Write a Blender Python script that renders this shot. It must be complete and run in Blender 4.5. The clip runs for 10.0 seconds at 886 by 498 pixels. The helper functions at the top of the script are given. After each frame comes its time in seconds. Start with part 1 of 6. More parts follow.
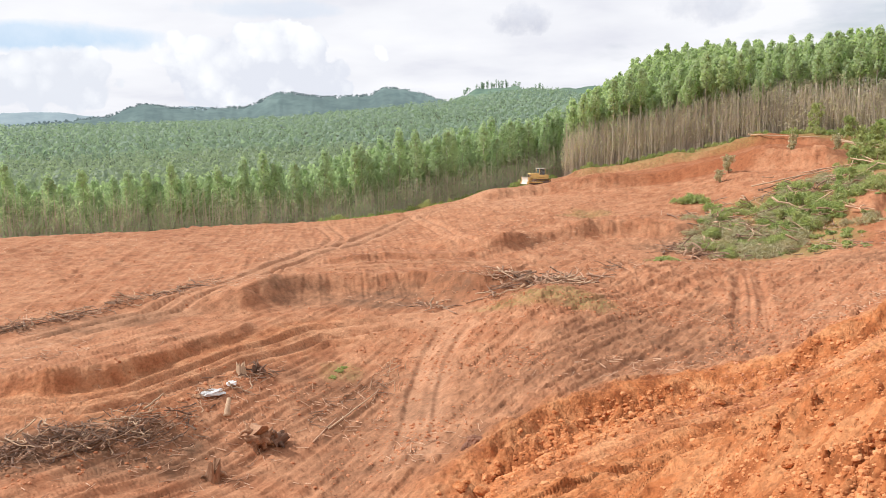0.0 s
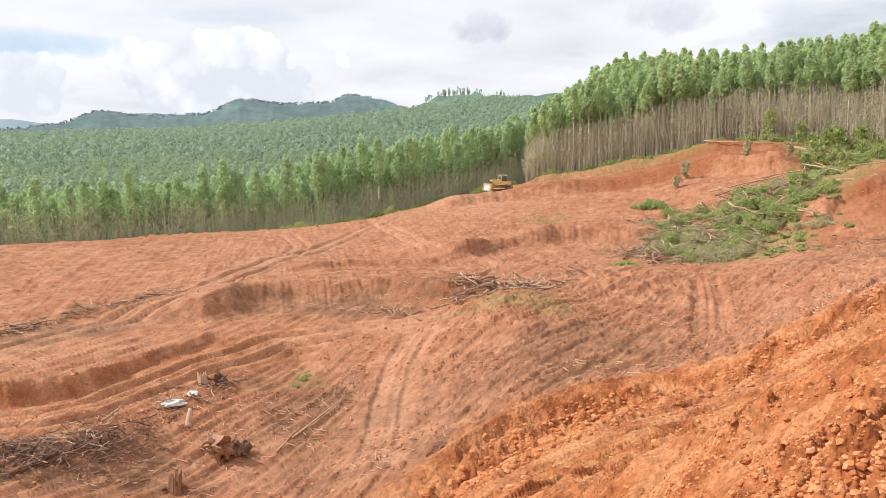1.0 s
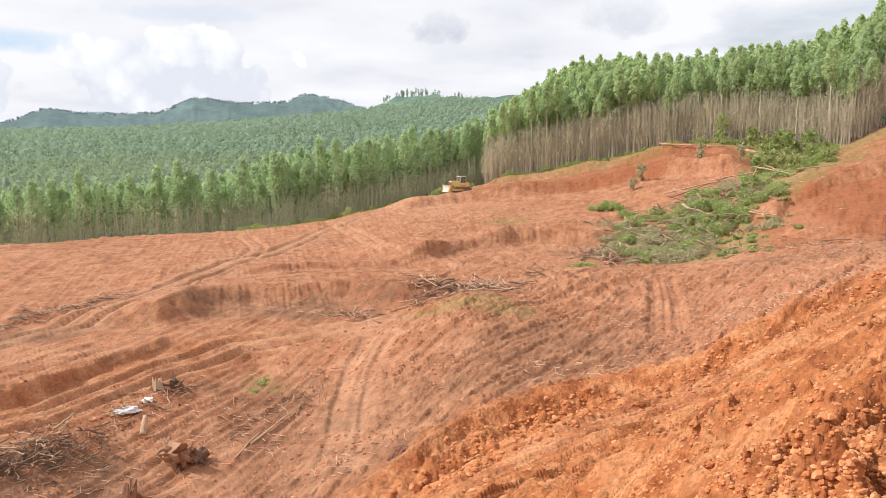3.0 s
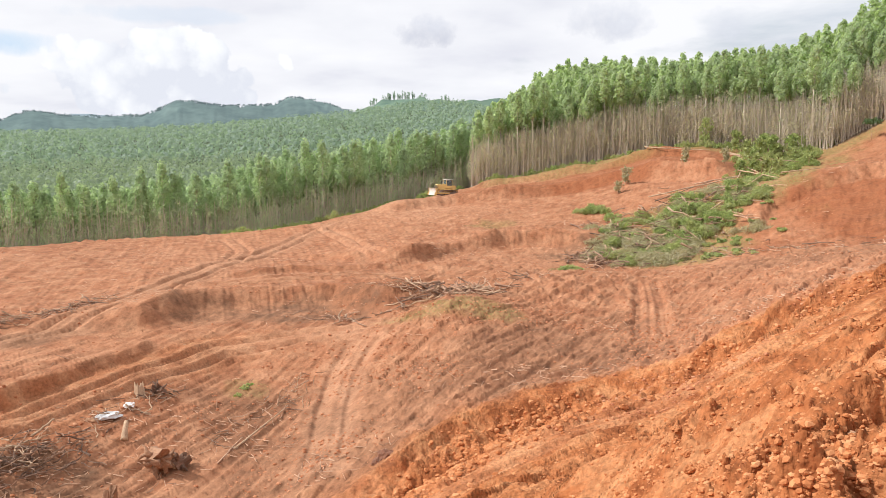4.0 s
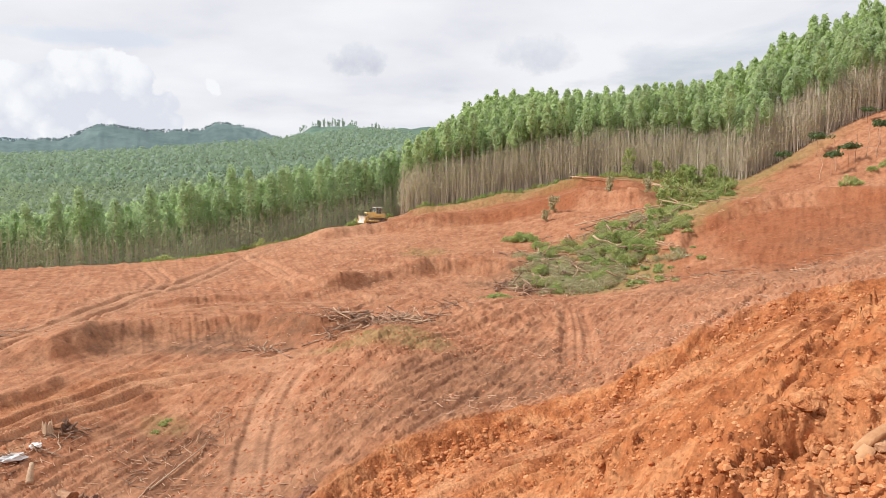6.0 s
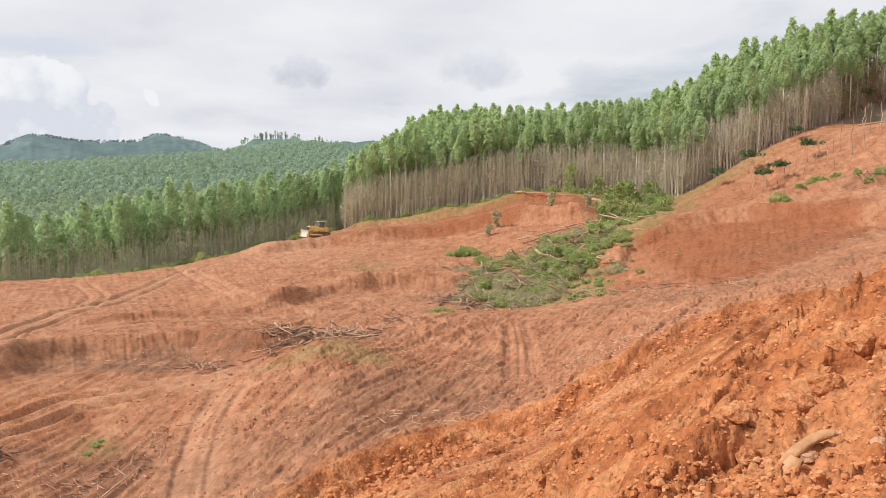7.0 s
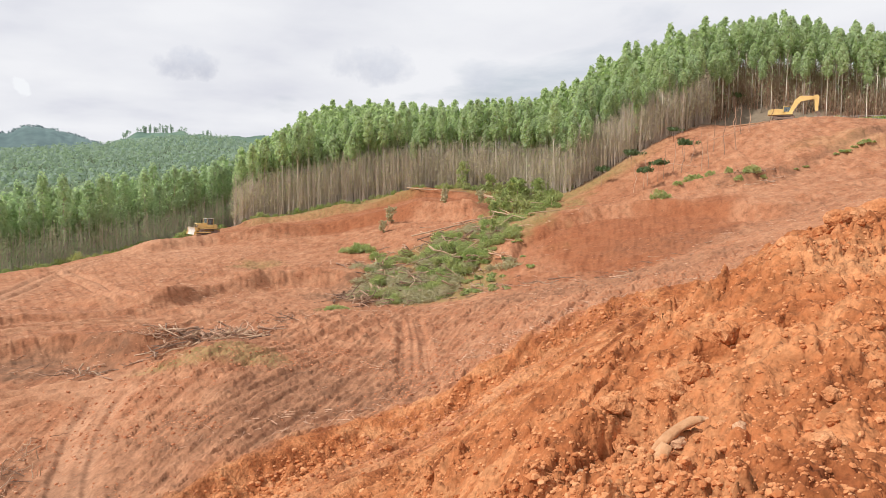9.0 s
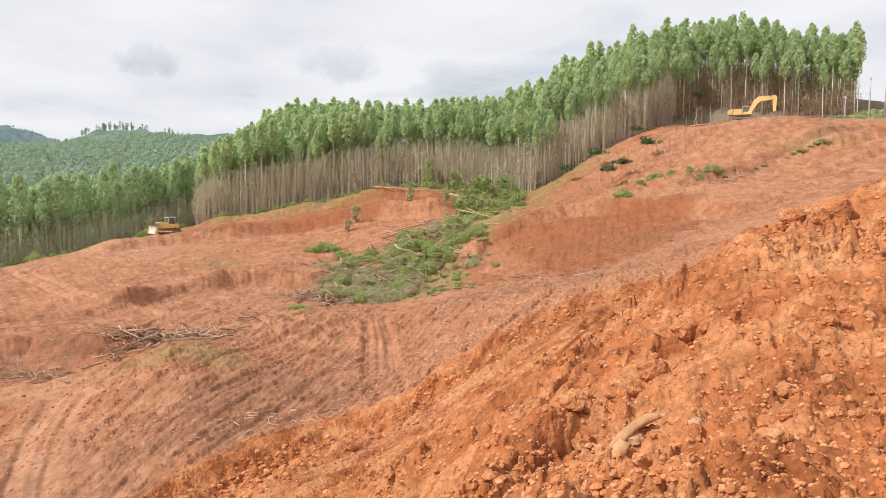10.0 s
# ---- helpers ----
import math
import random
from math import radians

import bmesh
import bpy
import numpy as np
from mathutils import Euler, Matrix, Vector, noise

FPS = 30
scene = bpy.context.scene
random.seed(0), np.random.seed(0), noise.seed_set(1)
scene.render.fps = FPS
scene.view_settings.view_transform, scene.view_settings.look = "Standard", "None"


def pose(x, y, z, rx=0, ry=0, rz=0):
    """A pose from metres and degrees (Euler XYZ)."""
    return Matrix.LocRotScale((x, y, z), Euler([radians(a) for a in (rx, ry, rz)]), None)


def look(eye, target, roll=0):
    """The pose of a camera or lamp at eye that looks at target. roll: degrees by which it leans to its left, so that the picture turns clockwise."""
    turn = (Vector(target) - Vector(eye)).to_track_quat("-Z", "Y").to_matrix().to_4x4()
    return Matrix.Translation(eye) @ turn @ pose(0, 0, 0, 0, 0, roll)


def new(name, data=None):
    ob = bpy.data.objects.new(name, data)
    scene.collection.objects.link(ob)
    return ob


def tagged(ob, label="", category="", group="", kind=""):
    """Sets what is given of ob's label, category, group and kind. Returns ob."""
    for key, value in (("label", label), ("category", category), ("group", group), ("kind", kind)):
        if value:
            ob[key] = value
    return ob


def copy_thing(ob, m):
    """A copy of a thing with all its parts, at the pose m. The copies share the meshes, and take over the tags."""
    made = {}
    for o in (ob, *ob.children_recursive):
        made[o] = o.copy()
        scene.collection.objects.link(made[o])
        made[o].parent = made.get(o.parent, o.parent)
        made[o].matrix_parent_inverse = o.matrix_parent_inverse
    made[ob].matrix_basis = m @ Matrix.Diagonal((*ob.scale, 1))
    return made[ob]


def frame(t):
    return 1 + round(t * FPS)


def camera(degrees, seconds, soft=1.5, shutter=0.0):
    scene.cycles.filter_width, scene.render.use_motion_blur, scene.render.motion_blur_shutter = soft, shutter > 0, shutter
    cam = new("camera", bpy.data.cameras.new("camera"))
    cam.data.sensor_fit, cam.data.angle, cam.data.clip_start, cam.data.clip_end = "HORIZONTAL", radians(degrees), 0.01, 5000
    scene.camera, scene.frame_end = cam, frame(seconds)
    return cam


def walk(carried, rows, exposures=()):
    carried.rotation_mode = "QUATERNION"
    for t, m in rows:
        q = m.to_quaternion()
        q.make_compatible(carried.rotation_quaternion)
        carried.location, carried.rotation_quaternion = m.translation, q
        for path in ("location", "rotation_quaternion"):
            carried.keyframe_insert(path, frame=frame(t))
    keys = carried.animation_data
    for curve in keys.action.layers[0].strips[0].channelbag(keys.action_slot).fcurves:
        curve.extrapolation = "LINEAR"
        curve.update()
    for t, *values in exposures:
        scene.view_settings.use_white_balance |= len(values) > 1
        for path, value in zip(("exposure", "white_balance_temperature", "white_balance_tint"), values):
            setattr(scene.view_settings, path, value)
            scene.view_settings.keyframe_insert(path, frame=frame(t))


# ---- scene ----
# ---------------------------------------------------------------- camera
# The origin is the first eye; the ground under it lies 1.8 m lower.
cam = camera(60.98, 10.0, soft=0.55)
PATH = [
    (0.0, 0.003, 0.002, 0.000, 81.999, 0.990, -0.139),
    (0.5, -0.012, -0.042, -0.028, 82.312, 1.028, -1.830),
    (1.0, -0.025, -0.089, -0.027, 82.466, 1.068, -2.991),
    (1.5, -0.053, -0.131, -0.007, 82.468, 1.036, -3.975),
    (2.0, -0.114, -0.122, 0.016, 82.430, 1.059, -4.805),
    (2.5, -0.159, -0.051, 0.070, 82.424, 0.935, -5.553),
    (4.0, -0.004, 0.137, 0.062, 82.701, 0.694, -7.141),
    (4.5, 0.083, 0.264, 0.067, 82.823, 0.701, -7.795),
    (5.0, 0.145, 0.392, 0.071, 83.078, 0.554, -8.862),
    (6.5, 0.232, 0.426, 0.155, 85.465, 0.067, -14.519),
    (7.0, 0.261, 0.416, 0.173, 85.793, -0.092, -16.642),
    (7.5, 0.297, 0.405, 0.194, 85.785, -0.117, -18.779),
    (8.0, 0.330, 0.412, 0.193, 85.702, -0.191, -20.898),
    (8.5, 0.379, 0.430, 0.190, 85.625, -0.180, -22.899),
    (9.0, 0.436, 0.442, 0.185, 85.548, -0.244, -24.617),
    (9.5, 0.503, 0.453, 0.179, 85.506, -0.218, -26.023),
    (10.0, 0.558, 0.466, 0.176, 85.457, -0.241, -27.202),
]
EXPOSURES = [(t, stops, 6260, 10) for t, stops in ((0.0, 0.04), (5.0, 0.04), (6.5, -0.13), (8.0, -0.16), (9.0, -0.11), (10.0, -0.08))]     # the clip darkens as it turns to the slope
walk(cam, [(t, pose(x, y, z, rx, ry, rz)) for t, x, y, z, rx, ry, rz in PATH], EXPOSURES)

# ---------------------------------------------------------------- world and sun
SUN_BEARING, SUN_HEIGHT = -86.0, 42.0      # degrees to the right of north (y), above the horizon


def make_world():
    w = bpy.data.worlds.new("sky")
    scene.world = w
    w.use_nodes = True
    nt = w.node_tree
    nt.nodes.clear()
    N, L = nt.nodes.new, nt.links.new

    def math_node(op, a, b=None, clamp=False):
        n = N("ShaderNodeMath")
        n.operation, n.use_clamp = op, clamp
        for k, v in enumerate((a, b)):
            if v is None:
                continue
            if isinstance(v, (int, float)):
                n.inputs[k].default_value = v
            else:
                L(v, n.inputs[k])
        return n.outputs[0]

    def ramp(v, stops):
        n = N("ShaderNodeValToRGB")
        while len(n.color_ramp.elements) < len(stops):
            n.color_ramp.elements.new(0.5)
        for e, (p, c) in zip(n.color_ramp.elements, stops):
            e.position, e.color = p, (*c, 1) if len(c) == 3 else c
        L(v, n.inputs[0])
        return n.outputs[0]

    sky = N("ShaderNodeTexSky")
    sky.sky_type, sky.sun_disc = "NISHITA", False
    sky.sun_elevation, sky.sun_rotation = radians(SUN_HEIGHT), radians(SUN_BEARING)
    sky.air_density, sky.dust_density = 1.0, 2.5
    scale = N("ShaderNodeVectorMath")
    scale.operation = "SCALE"
    scale.inputs["Scale"].default_value = 0.115
    L(sky.outputs[0], scale.inputs[0])
    co = N("ShaderNodeTexCoord").outputs["Generated"]
    sep = N("ShaderNodeSeparateXYZ")
    L(co, sep.inputs[0])
    x, y, z = sep.outputs
    # the cloud deck lies on a flat layer overhead: the view is thrown onto it
    height = math_node("MAXIMUM", math_node("ADD", z, 0.16), 0.05)
    flat = N("ShaderNodeCombineXYZ")
    L(math_node("DIVIDE", x, height), flat.inputs[0])
    L(math_node("DIVIDE", y, height), flat.inputs[1])
    deck = N("ShaderNodeTexNoise")
    deck.inputs["Scale"].default_value, deck.inputs["Detail"].default_value, deck.inputs["Roughness"].default_value = 0.55, 7, 0.52
    deck.inputs["Distortion"].default_value = 0.35
    L(flat.outputs[0], deck.inputs["Vector"])
    shade = N("ShaderNodeTexNoise")
    shade.inputs["Scale"].default_value, shade.inputs["Detail"].default_value = 1.1, 6
    L(flat.outputs[0], shade.inputs["Vector"])
    cover = ramp(deck.outputs["Fac"], [(0.22, (0.0,) * 3), (0.40, (1.0,) * 3)])
    cloud = ramp(shade.outputs["Fac"], [(0.30, (0.75, 0.745, 0.80)), (0.45, (0.885, 0.875, 0.895)), (0.60, (0.97, 0.955, 0.955))])
    mix = N("ShaderNodeMixRGB")
    L(cover, mix.inputs[0])
    L(scale.outputs[0], mix.inputs[1])
    L(cloud, mix.inputs[2])
    out = mix.outputs[0]

    # heaped clouds: (bearing, height, half width, half height, colour, edge)
    puff = N("ShaderNodeTexNoise")
    puff.inputs["Scale"].default_value, puff.inputs["Detail"].default_value, puff.inputs["Roughness"].default_value = 16.0, 6, 0.55
    L(co, puff.inputs["Vector"])
    wisp = N("ShaderNodeTexNoise")
    wisp.inputs["Scale"].default_value, wisp.inputs["Detail"].default_value, wisp.inputs["Roughness"].default_value = 34.0, 6, 0.6
    L(co, wisp.inputs["Vector"])
    def bulges(size):
        n = N("ShaderNodeTexVoronoi")
        n.feature = "SMOOTH_F1"
        n.inputs["Scale"].default_value, n.inputs["Smoothness"].default_value = size, 0.25
        shift = N("ShaderNodeVectorMath")
        shift.operation = "MULTIPLY_ADD"
        L(wisp.outputs["Color"], shift.inputs[0])
        shift.inputs[1].default_value = (0.03,) * 3
        L(co, shift.inputs[2])
        L(shift.outputs[0], n.inputs["Vector"])
        return math_node("SUBTRACT", 0.42, n.outputs["Distance"])

    heaps = math_node("ADD", bulges(17.0), math_node("MULTIPLY", bulges(42.0), 0.55))
    for bearing, up, wide, high, light, dark, amount, ragged, edge in (
            (-27.5, 7.4, 8.5, 1.1, (0.66, 0.79, 0.92), (0.56, 0.72, 0.88), 0.85, 2.2, 0.7),
            (-14.0, 9.6, 7.0, 0.7, (0.72, 0.79, 0.88), (0.68, 0.76, 0.86), 0.5, 3.0, 0.7),
            (-12.8, 5.0, 8.2, 4.3, (1.00, 0.995, 0.99), (0.80, 0.81, 0.86), 1.0, 1.15, 0.1),
            (-27.5, 4.8, 6.0, 2.6, (0.98, 0.98, 0.985), (0.80, 0.815, 0.86), 0.9, 1.15, 0.14),
            (6.1, 8.7, 2.5, 1.25, (0.72, 0.73, 0.79), (0.52, 0.53, 0.61), 0.85, 2.6, 0.9),
            (19.5, 9.2, 3.6, 1.5, (0.76, 0.77, 0.82), (0.62, 0.63, 0.70), 0.75, 2.6, 0.95),
            (27.5, 8.6, 2.0, 1.2, (0.80, 0.81, 0.85), (0.66, 0.67, 0.74), 0.6, 2.6, 0.95)):
        a, e = radians(bearing), radians(up)
        # offsets along the bearing and up, in degrees
        side = math_node("ADD", math_node("MULTIPLY", x, math.cos(a)), math_node("MULTIPLY", y, -math.sin(a)))
        ahead = math_node("ADD", math_node("MULTIPLY", x, math.sin(a)), math_node("MULTIPLY", y, math.cos(a)))
        u = math_node("DIVIDE", side, math.sin(radians(wide)))
        v = math_node("DIVIDE", math_node("SUBTRACT", z, math.sin(e)), math.sin(radians(high)))
        d = math_node("ADD", math_node("MULTIPLY", u, u), math_node("MULTIPLY", v, v))
        grain = puff.outputs["Fac"] if edge > 0.5 and wide > 6.5 else wisp.outputs["Fac"]
        heaped = edge < 0.3
        lumpy = heaps if heaped else math_node("SUBTRACT", grain, 0.5)
        body = math_node("ADD", math_node("SUBTRACT", 1.0, d), math_node("MULTIPLY", lumpy, ragged))
        body = math_node("MULTIPLY", body, math_node("GREATER_THAN", ahead, 0.0))
        mask = math_node("MULTIPLY", ramp(body, [(0.08, (0.0,) * 3), (0.08 + edge, (1.0,) * 3)]), amount)
        billow = math_node("ADD", math_node("MULTIPLY", puff.outputs["Fac"], 0.6), math_node("MULTIPLY", wisp.outputs["Fac"], 0.8))
        if heaped:
            billow = math_node("ADD", math_node("MULTIPLY", billow, 0.55), math_node("MULTIPLY", heaps, 0.55))
        tone = ramp(math_node("ADD", math_node("MULTIPLY", v, 0.22), billow), [(0.26, dark), (0.56, light)] if heaped else [(0.52, dark), (0.86, light)])
        m = N("ShaderNodeMixRGB")
        L(mask, m.inputs[0])
        L(out, m.inputs[1])
        L(tone, m.inputs[2])
        out = m.outputs[0]
    bg = N("ShaderNodeBackground")
    L(out, bg.inputs["Color"])
    bg.inputs["Strength"].default_value = 1.0
    L(bg.outputs[0], N("ShaderNodeOutputWorld").inputs[0])


make_world()
sun = new("sun", bpy.data.lights.new("sun", "SUN"))
sun.data.energy, sun.data.angle, sun.data.color = 4.6, radians(2.5), (1.0, 0.95, 0.88)
a, e = radians(SUN_BEARING), radians(SUN_HEIGHT)
sun.matrix_world = look((200 * math.sin(a) * math.cos(e), 200 * math.cos(a) * math.cos(e), 200 * math.sin(e)), (0, 0, 0))

# ---------------------------------------------------------------- materials
def material(name):
    """A new node material: returns it with short-hands for adding and linking nodes."""
    m = bpy.data.materials.new(name)
    m.use_nodes = True
    nt = m.node_tree
    return m, nt.nodes.new, nt.links.new, nt.nodes["Principled BSDF"], nt.nodes["Material Output"]


def noise_node(N, L, vec, size, detail=4, rough_=0.55, distort=0.0):
    n = N("ShaderNodeTexNoise")
    n.inputs["Scale"].default_value, n.inputs["Detail"].default_value = 1.0 / size, detail
    n.inputs["Roughness"].default_value, n.inputs["Distortion"].default_value = rough_, distort
    L(vec, n.inputs["Vector"])
    return n.outputs["Fac"]


def ramp_node(N, L, v, stops):
    n = N("ShaderNodeValToRGB")
    while len(n.color_ramp.elements) < len(stops):
        n.color_ramp.elements.new(0.5)
    for e, (p, c) in zip(n.color_ramp.elements, stops):
        e.position = p
        e.color = (c, c, c, 1) if isinstance(c, (int, float)) else (*c, 1)
    L(v, n.inputs[0])
    return n.outputs[0]


def mix_node(N, L, fac, a, b, how="MIX"):
    n = N("ShaderNodeMixRGB")
    n.blend_type = how
    for k, v in enumerate((fac, a, b)):
        if isinstance(v, (int, float)):
            n.inputs[k].default_value = v if k == 0 else (v, v, v, 1)
        elif isinstance(v, tuple):
            n.inputs[k].default_value = (*v, 1)
        else:
            L(v, n.inputs[k])
    return n.outputs[0]


def cell_node(N, L, vec, size, random_=1.0):
    """Distance to the middle of crumbly cells about that size."""
    n = N("ShaderNodeTexVoronoi")
    n.inputs["Scale"].default_value, n.inputs["Randomness"].default_value = 1.0 / size, random_
    L(vec, n.inputs["Vector"])
    return n.outputs["Distance"]


def value_node(N, L, op, a, b):
    n = N("ShaderNodeMath")
    n.operation = op
    for k, v in enumerate((a, b)):
        if isinstance(v, (int, float)):
            n.inputs[k].default_value = v
        else:
            L(v, n.inputs[k])
    return n.outputs[0]


def soil_material():
    m, N, L, bsdf, _ = material("red_soil")
    pos = N("ShaderNodeNewGeometry").outputs["Position"]

    def field(name):
        n = N("ShaderNodeAttribute")
        n.attribute_name = name
        return n.outputs["Fac"]

    big = noise_node(N, L, pos, 11.0, 5, 0.6, 0.4)
    mid = noise_node(N, L, pos, 1.7, 6, 0.62)
    fine = noise_node(N, L, pos, 0.16, 5, 0.65)
    along = N("ShaderNodeMapping")
    along.vector_type = "TEXTURE"
    along.inputs["Rotation"].default_value = (0, 0, math.radians(60))
    along.inputs["Scale"].default_value = (8.0, 1.0, 1.0)
    L(pos, along.inputs["Vector"])
    scrape = noise_node(N, L, along.outputs[0], 0.42, 5, 0.62, 0.2)
    half = noise_node(N, L, pos, 0.6, 4, 0.6)
    col = ramp_node(N, L, big, [(0.30, (0.35, 0.143, 0.072)), (0.48, (0.42, 0.176, 0.088)), (0.66, (0.47, 0.214, 0.113))])
    # Pale and dark mottle stands in for highlights and crevice shade.
    col = mix_node(N, L, ramp_node(N, L, mid, [(0.42, 0.0), (0.66, 0.8)]), col, (0.56, 0.288, 0.160))
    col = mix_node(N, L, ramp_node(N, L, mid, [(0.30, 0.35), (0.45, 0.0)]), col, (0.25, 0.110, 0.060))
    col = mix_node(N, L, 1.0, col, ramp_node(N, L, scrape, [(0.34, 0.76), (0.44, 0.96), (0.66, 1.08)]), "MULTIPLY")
    # Dark end of the fresh tones stands in for shaded crevices of the heap.
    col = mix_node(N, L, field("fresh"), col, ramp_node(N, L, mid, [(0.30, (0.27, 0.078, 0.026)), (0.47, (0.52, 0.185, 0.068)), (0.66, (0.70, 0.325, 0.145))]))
    col = mix_node(N, L, value_node(N, L, "MULTIPLY", field("iron"), 0.85), col, mix_node(N, L, mid, (0.27, 0.085, 0.036), (0.39, 0.145, 0.063)))
    col = mix_node(N, L, value_node(N, L, "MULTIPLY", field("track"), ramp_node(N, L, mid, [(0.25, 0.35), (0.6, 1.0)])), col, (0.60, 0.325, 0.19))
    col = mix_node(N, L, value_node(N, L, "MULTIPLY", field("humus"), ramp_node(N, L, mid, [(0.3, 1.0), (0.62, 0.25)])), col, (0.21, 0.120, 0.072))
    col = mix_node(N, L, value_node(N, L, "MULTIPLY", field("grass"), ramp_node(N, L, fine, [(0.38, 0.0), (0.6, 1.0)])), col, (0.23, 0.25, 0.08))
    col = mix_node(N, L, field("litter"), col, mix_node(N, L, mid, (0.22, 0.165, 0.115), (0.33, 0.26, 0.18)))
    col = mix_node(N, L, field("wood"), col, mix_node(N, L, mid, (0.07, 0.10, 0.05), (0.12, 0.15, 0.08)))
    # Scrape, grain and half also shape the bump, so its hollows are coloured darker.
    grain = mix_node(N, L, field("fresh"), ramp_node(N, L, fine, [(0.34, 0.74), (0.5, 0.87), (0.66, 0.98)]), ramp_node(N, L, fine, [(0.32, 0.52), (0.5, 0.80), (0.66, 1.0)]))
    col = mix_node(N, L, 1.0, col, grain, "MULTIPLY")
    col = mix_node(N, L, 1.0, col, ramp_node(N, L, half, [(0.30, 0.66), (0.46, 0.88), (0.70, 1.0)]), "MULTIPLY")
    L(col, bsdf.inputs["Base Color"])
    bsdf.inputs["Roughness"].default_value = 0.95
    bsdf.inputs["Specular IOR Level"].default_value = 0.15
    warp = N("ShaderNodeMixRGB")
    warp.blend_type, warp.inputs[0].default_value = "ADD", 0.25
    L(pos, warp.inputs[1])
    shift = N("ShaderNodeTexNoise")
    shift.inputs["Scale"].default_value = 3.0
    L(pos, shift.inputs["Vector"])
    L(shift.outputs["Color"], warp.inputs[2])
    grit, crumb, clot = cell_node(N, L, warp.outputs[0], 0.055), cell_node(N, L, warp.outputs[0], 0.15), cell_node(N, L, warp.outputs[0], 0.42)
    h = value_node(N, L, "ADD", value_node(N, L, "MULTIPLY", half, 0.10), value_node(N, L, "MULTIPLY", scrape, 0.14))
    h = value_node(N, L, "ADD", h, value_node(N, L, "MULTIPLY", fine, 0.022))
    loose = value_node(N, L, "ADD", value_node(N, L, "MULTIPLY", grit, 0.03), value_node(N, L, "MULTIPLY", crumb, 0.08))
    loose = value_node(N, L, "MULTIPLY", loose, field("fresh"))
    h = value_node(N, L, "SUBTRACT", h, loose)
    h = value_node(N, L, "SUBTRACT", h, value_node(N, L, "MULTIPLY", clot, 0.03))
    bump = N("ShaderNodeBump")
    bump.inputs["Strength"].default_value, bump.inputs["Distance"].default_value = 0.9, 0.6
    L(h, bump.inputs["Height"])
    L(bump.outputs[0], bsdf.inputs["Normal"])
    return m


def leaf_material(name, dark, light, old, see_through=0.35):
    """Leaves: colour varies from leaf to leaf and from tree to tree, and light passes through."""
    m, N, L, bsdf, out = material(name)
    geo, info = N("ShaderNodeNewGeometry"), N("ShaderNodeObjectInfo")
    col = mix_node(N, L, geo.outputs["Random Per Island"], dark, light)
    col = mix_node(N, L, ramp_node(N, L, info.outputs["Random"], [(0.2, 0.0), (1.0, 0.45)]), col, old)
    L(col, bsdf.inputs["Base Color"])
    bsdf.inputs["Roughness"].default_value, bsdf.inputs["Specular IOR Level"].default_value = 0.55, 0.3
    tr, mx = N("ShaderNodeBsdfTranslucent"), N("ShaderNodeMixShader")
    L(mix_node(N, L, 1.0, col, (1.2, 1.27, 0.78), "MULTIPLY"), tr.inputs["Color"])
    mx.inputs[0].default_value = see_through
    L(bsdf.outputs[0], mx.inputs[1])
    L(tr.outputs[0], mx.inputs[2])
    L(mx.outputs[0], out.inputs[0])
    return m


def grained(name, dark, light, size=0.2, rough_=0.85, stretch=(1, 1, 1), bump=0.3, metal=0.0, random_=0.25):
    """A plain grained surface: wood, bark, stone, worn paint."""
    m, N, L, bsdf, _ = material(name)
    mp = N("ShaderNodeMapping")
    L(N("ShaderNodeTexCoord").outputs["Object"], mp.inputs[0])
    mp.inputs["Scale"].default_value = stretch
    n = noise_node(N, L, mp.outputs[0], size, 6, 0.6)
    n2 = noise_node(N, L, mp.outputs[0], size * 7, 3, 0.6)
    col = mix_node(N, L, ramp_node(N, L, n, [(0.3, 0.0), (0.7, 1.0)]), dark, light)
    col = mix_node(N, L, ramp_node(N, L, n2, [(0.35, 0.5), (0.6, 0.0)]), col, tuple(0.6 * c for c in dark))
    tone = ramp_node(N, L, N("ShaderNodeObjectInfo").outputs["Random"], [(0.0, 1.0 - random_), (1.0, 1.0 + random_)])
    col = mix_node(N, L, 1.0, col, tone, "MULTIPLY")
    L(col, bsdf.inputs["Base Color"])
    bsdf.inputs["Roughness"].default_value, bsdf.inputs["Metallic"].default_value = rough_, metal
    if bump:
        b = N("ShaderNodeBump")
        b.inputs["Strength"].default_value, b.inputs["Distance"].default_value = bump, size
        L(n, b.inputs["Height"])
        L(b.outputs[0], bsdf.inputs["Normal"])
    return m


SOIL = soil_material()
# Woodland leaf, stem and bark tones are lifted pale to stand in for haze.
LEAF_LEFT = leaf_material("young_gum_leaves", (0.36, 0.44, 0.31), (0.47, 0.56, 0.39), (0.48, 0.55, 0.36), 0.6)
LEAF_RIGHT = leaf_material("gum_leaves", (0.35, 0.43, 0.28), (0.53, 0.61, 0.38), (0.54, 0.59, 0.38), 0.58)
LEAF_UNDER = leaf_material("dry_understorey_leaves", (0.56, 0.49, 0.40), (0.64, 0.58, 0.48), (0.58, 0.60, 0.45), 0.58)
LEAF_BROWN = leaf_material("brown_thicket_leaves", (0.36, 0.27, 0.20), (0.50, 0.40, 0.31), (0.46, 0.40, 0.29), 0.45)
# Pale tone brightens the dark trunk zone of the left wood.
LEAF_PALE = leaf_material("shaded_undergrowth_leaves", (0.46, 0.51, 0.38), (0.58, 0.62, 0.47), (0.52, 0.57, 0.42), 0.58)
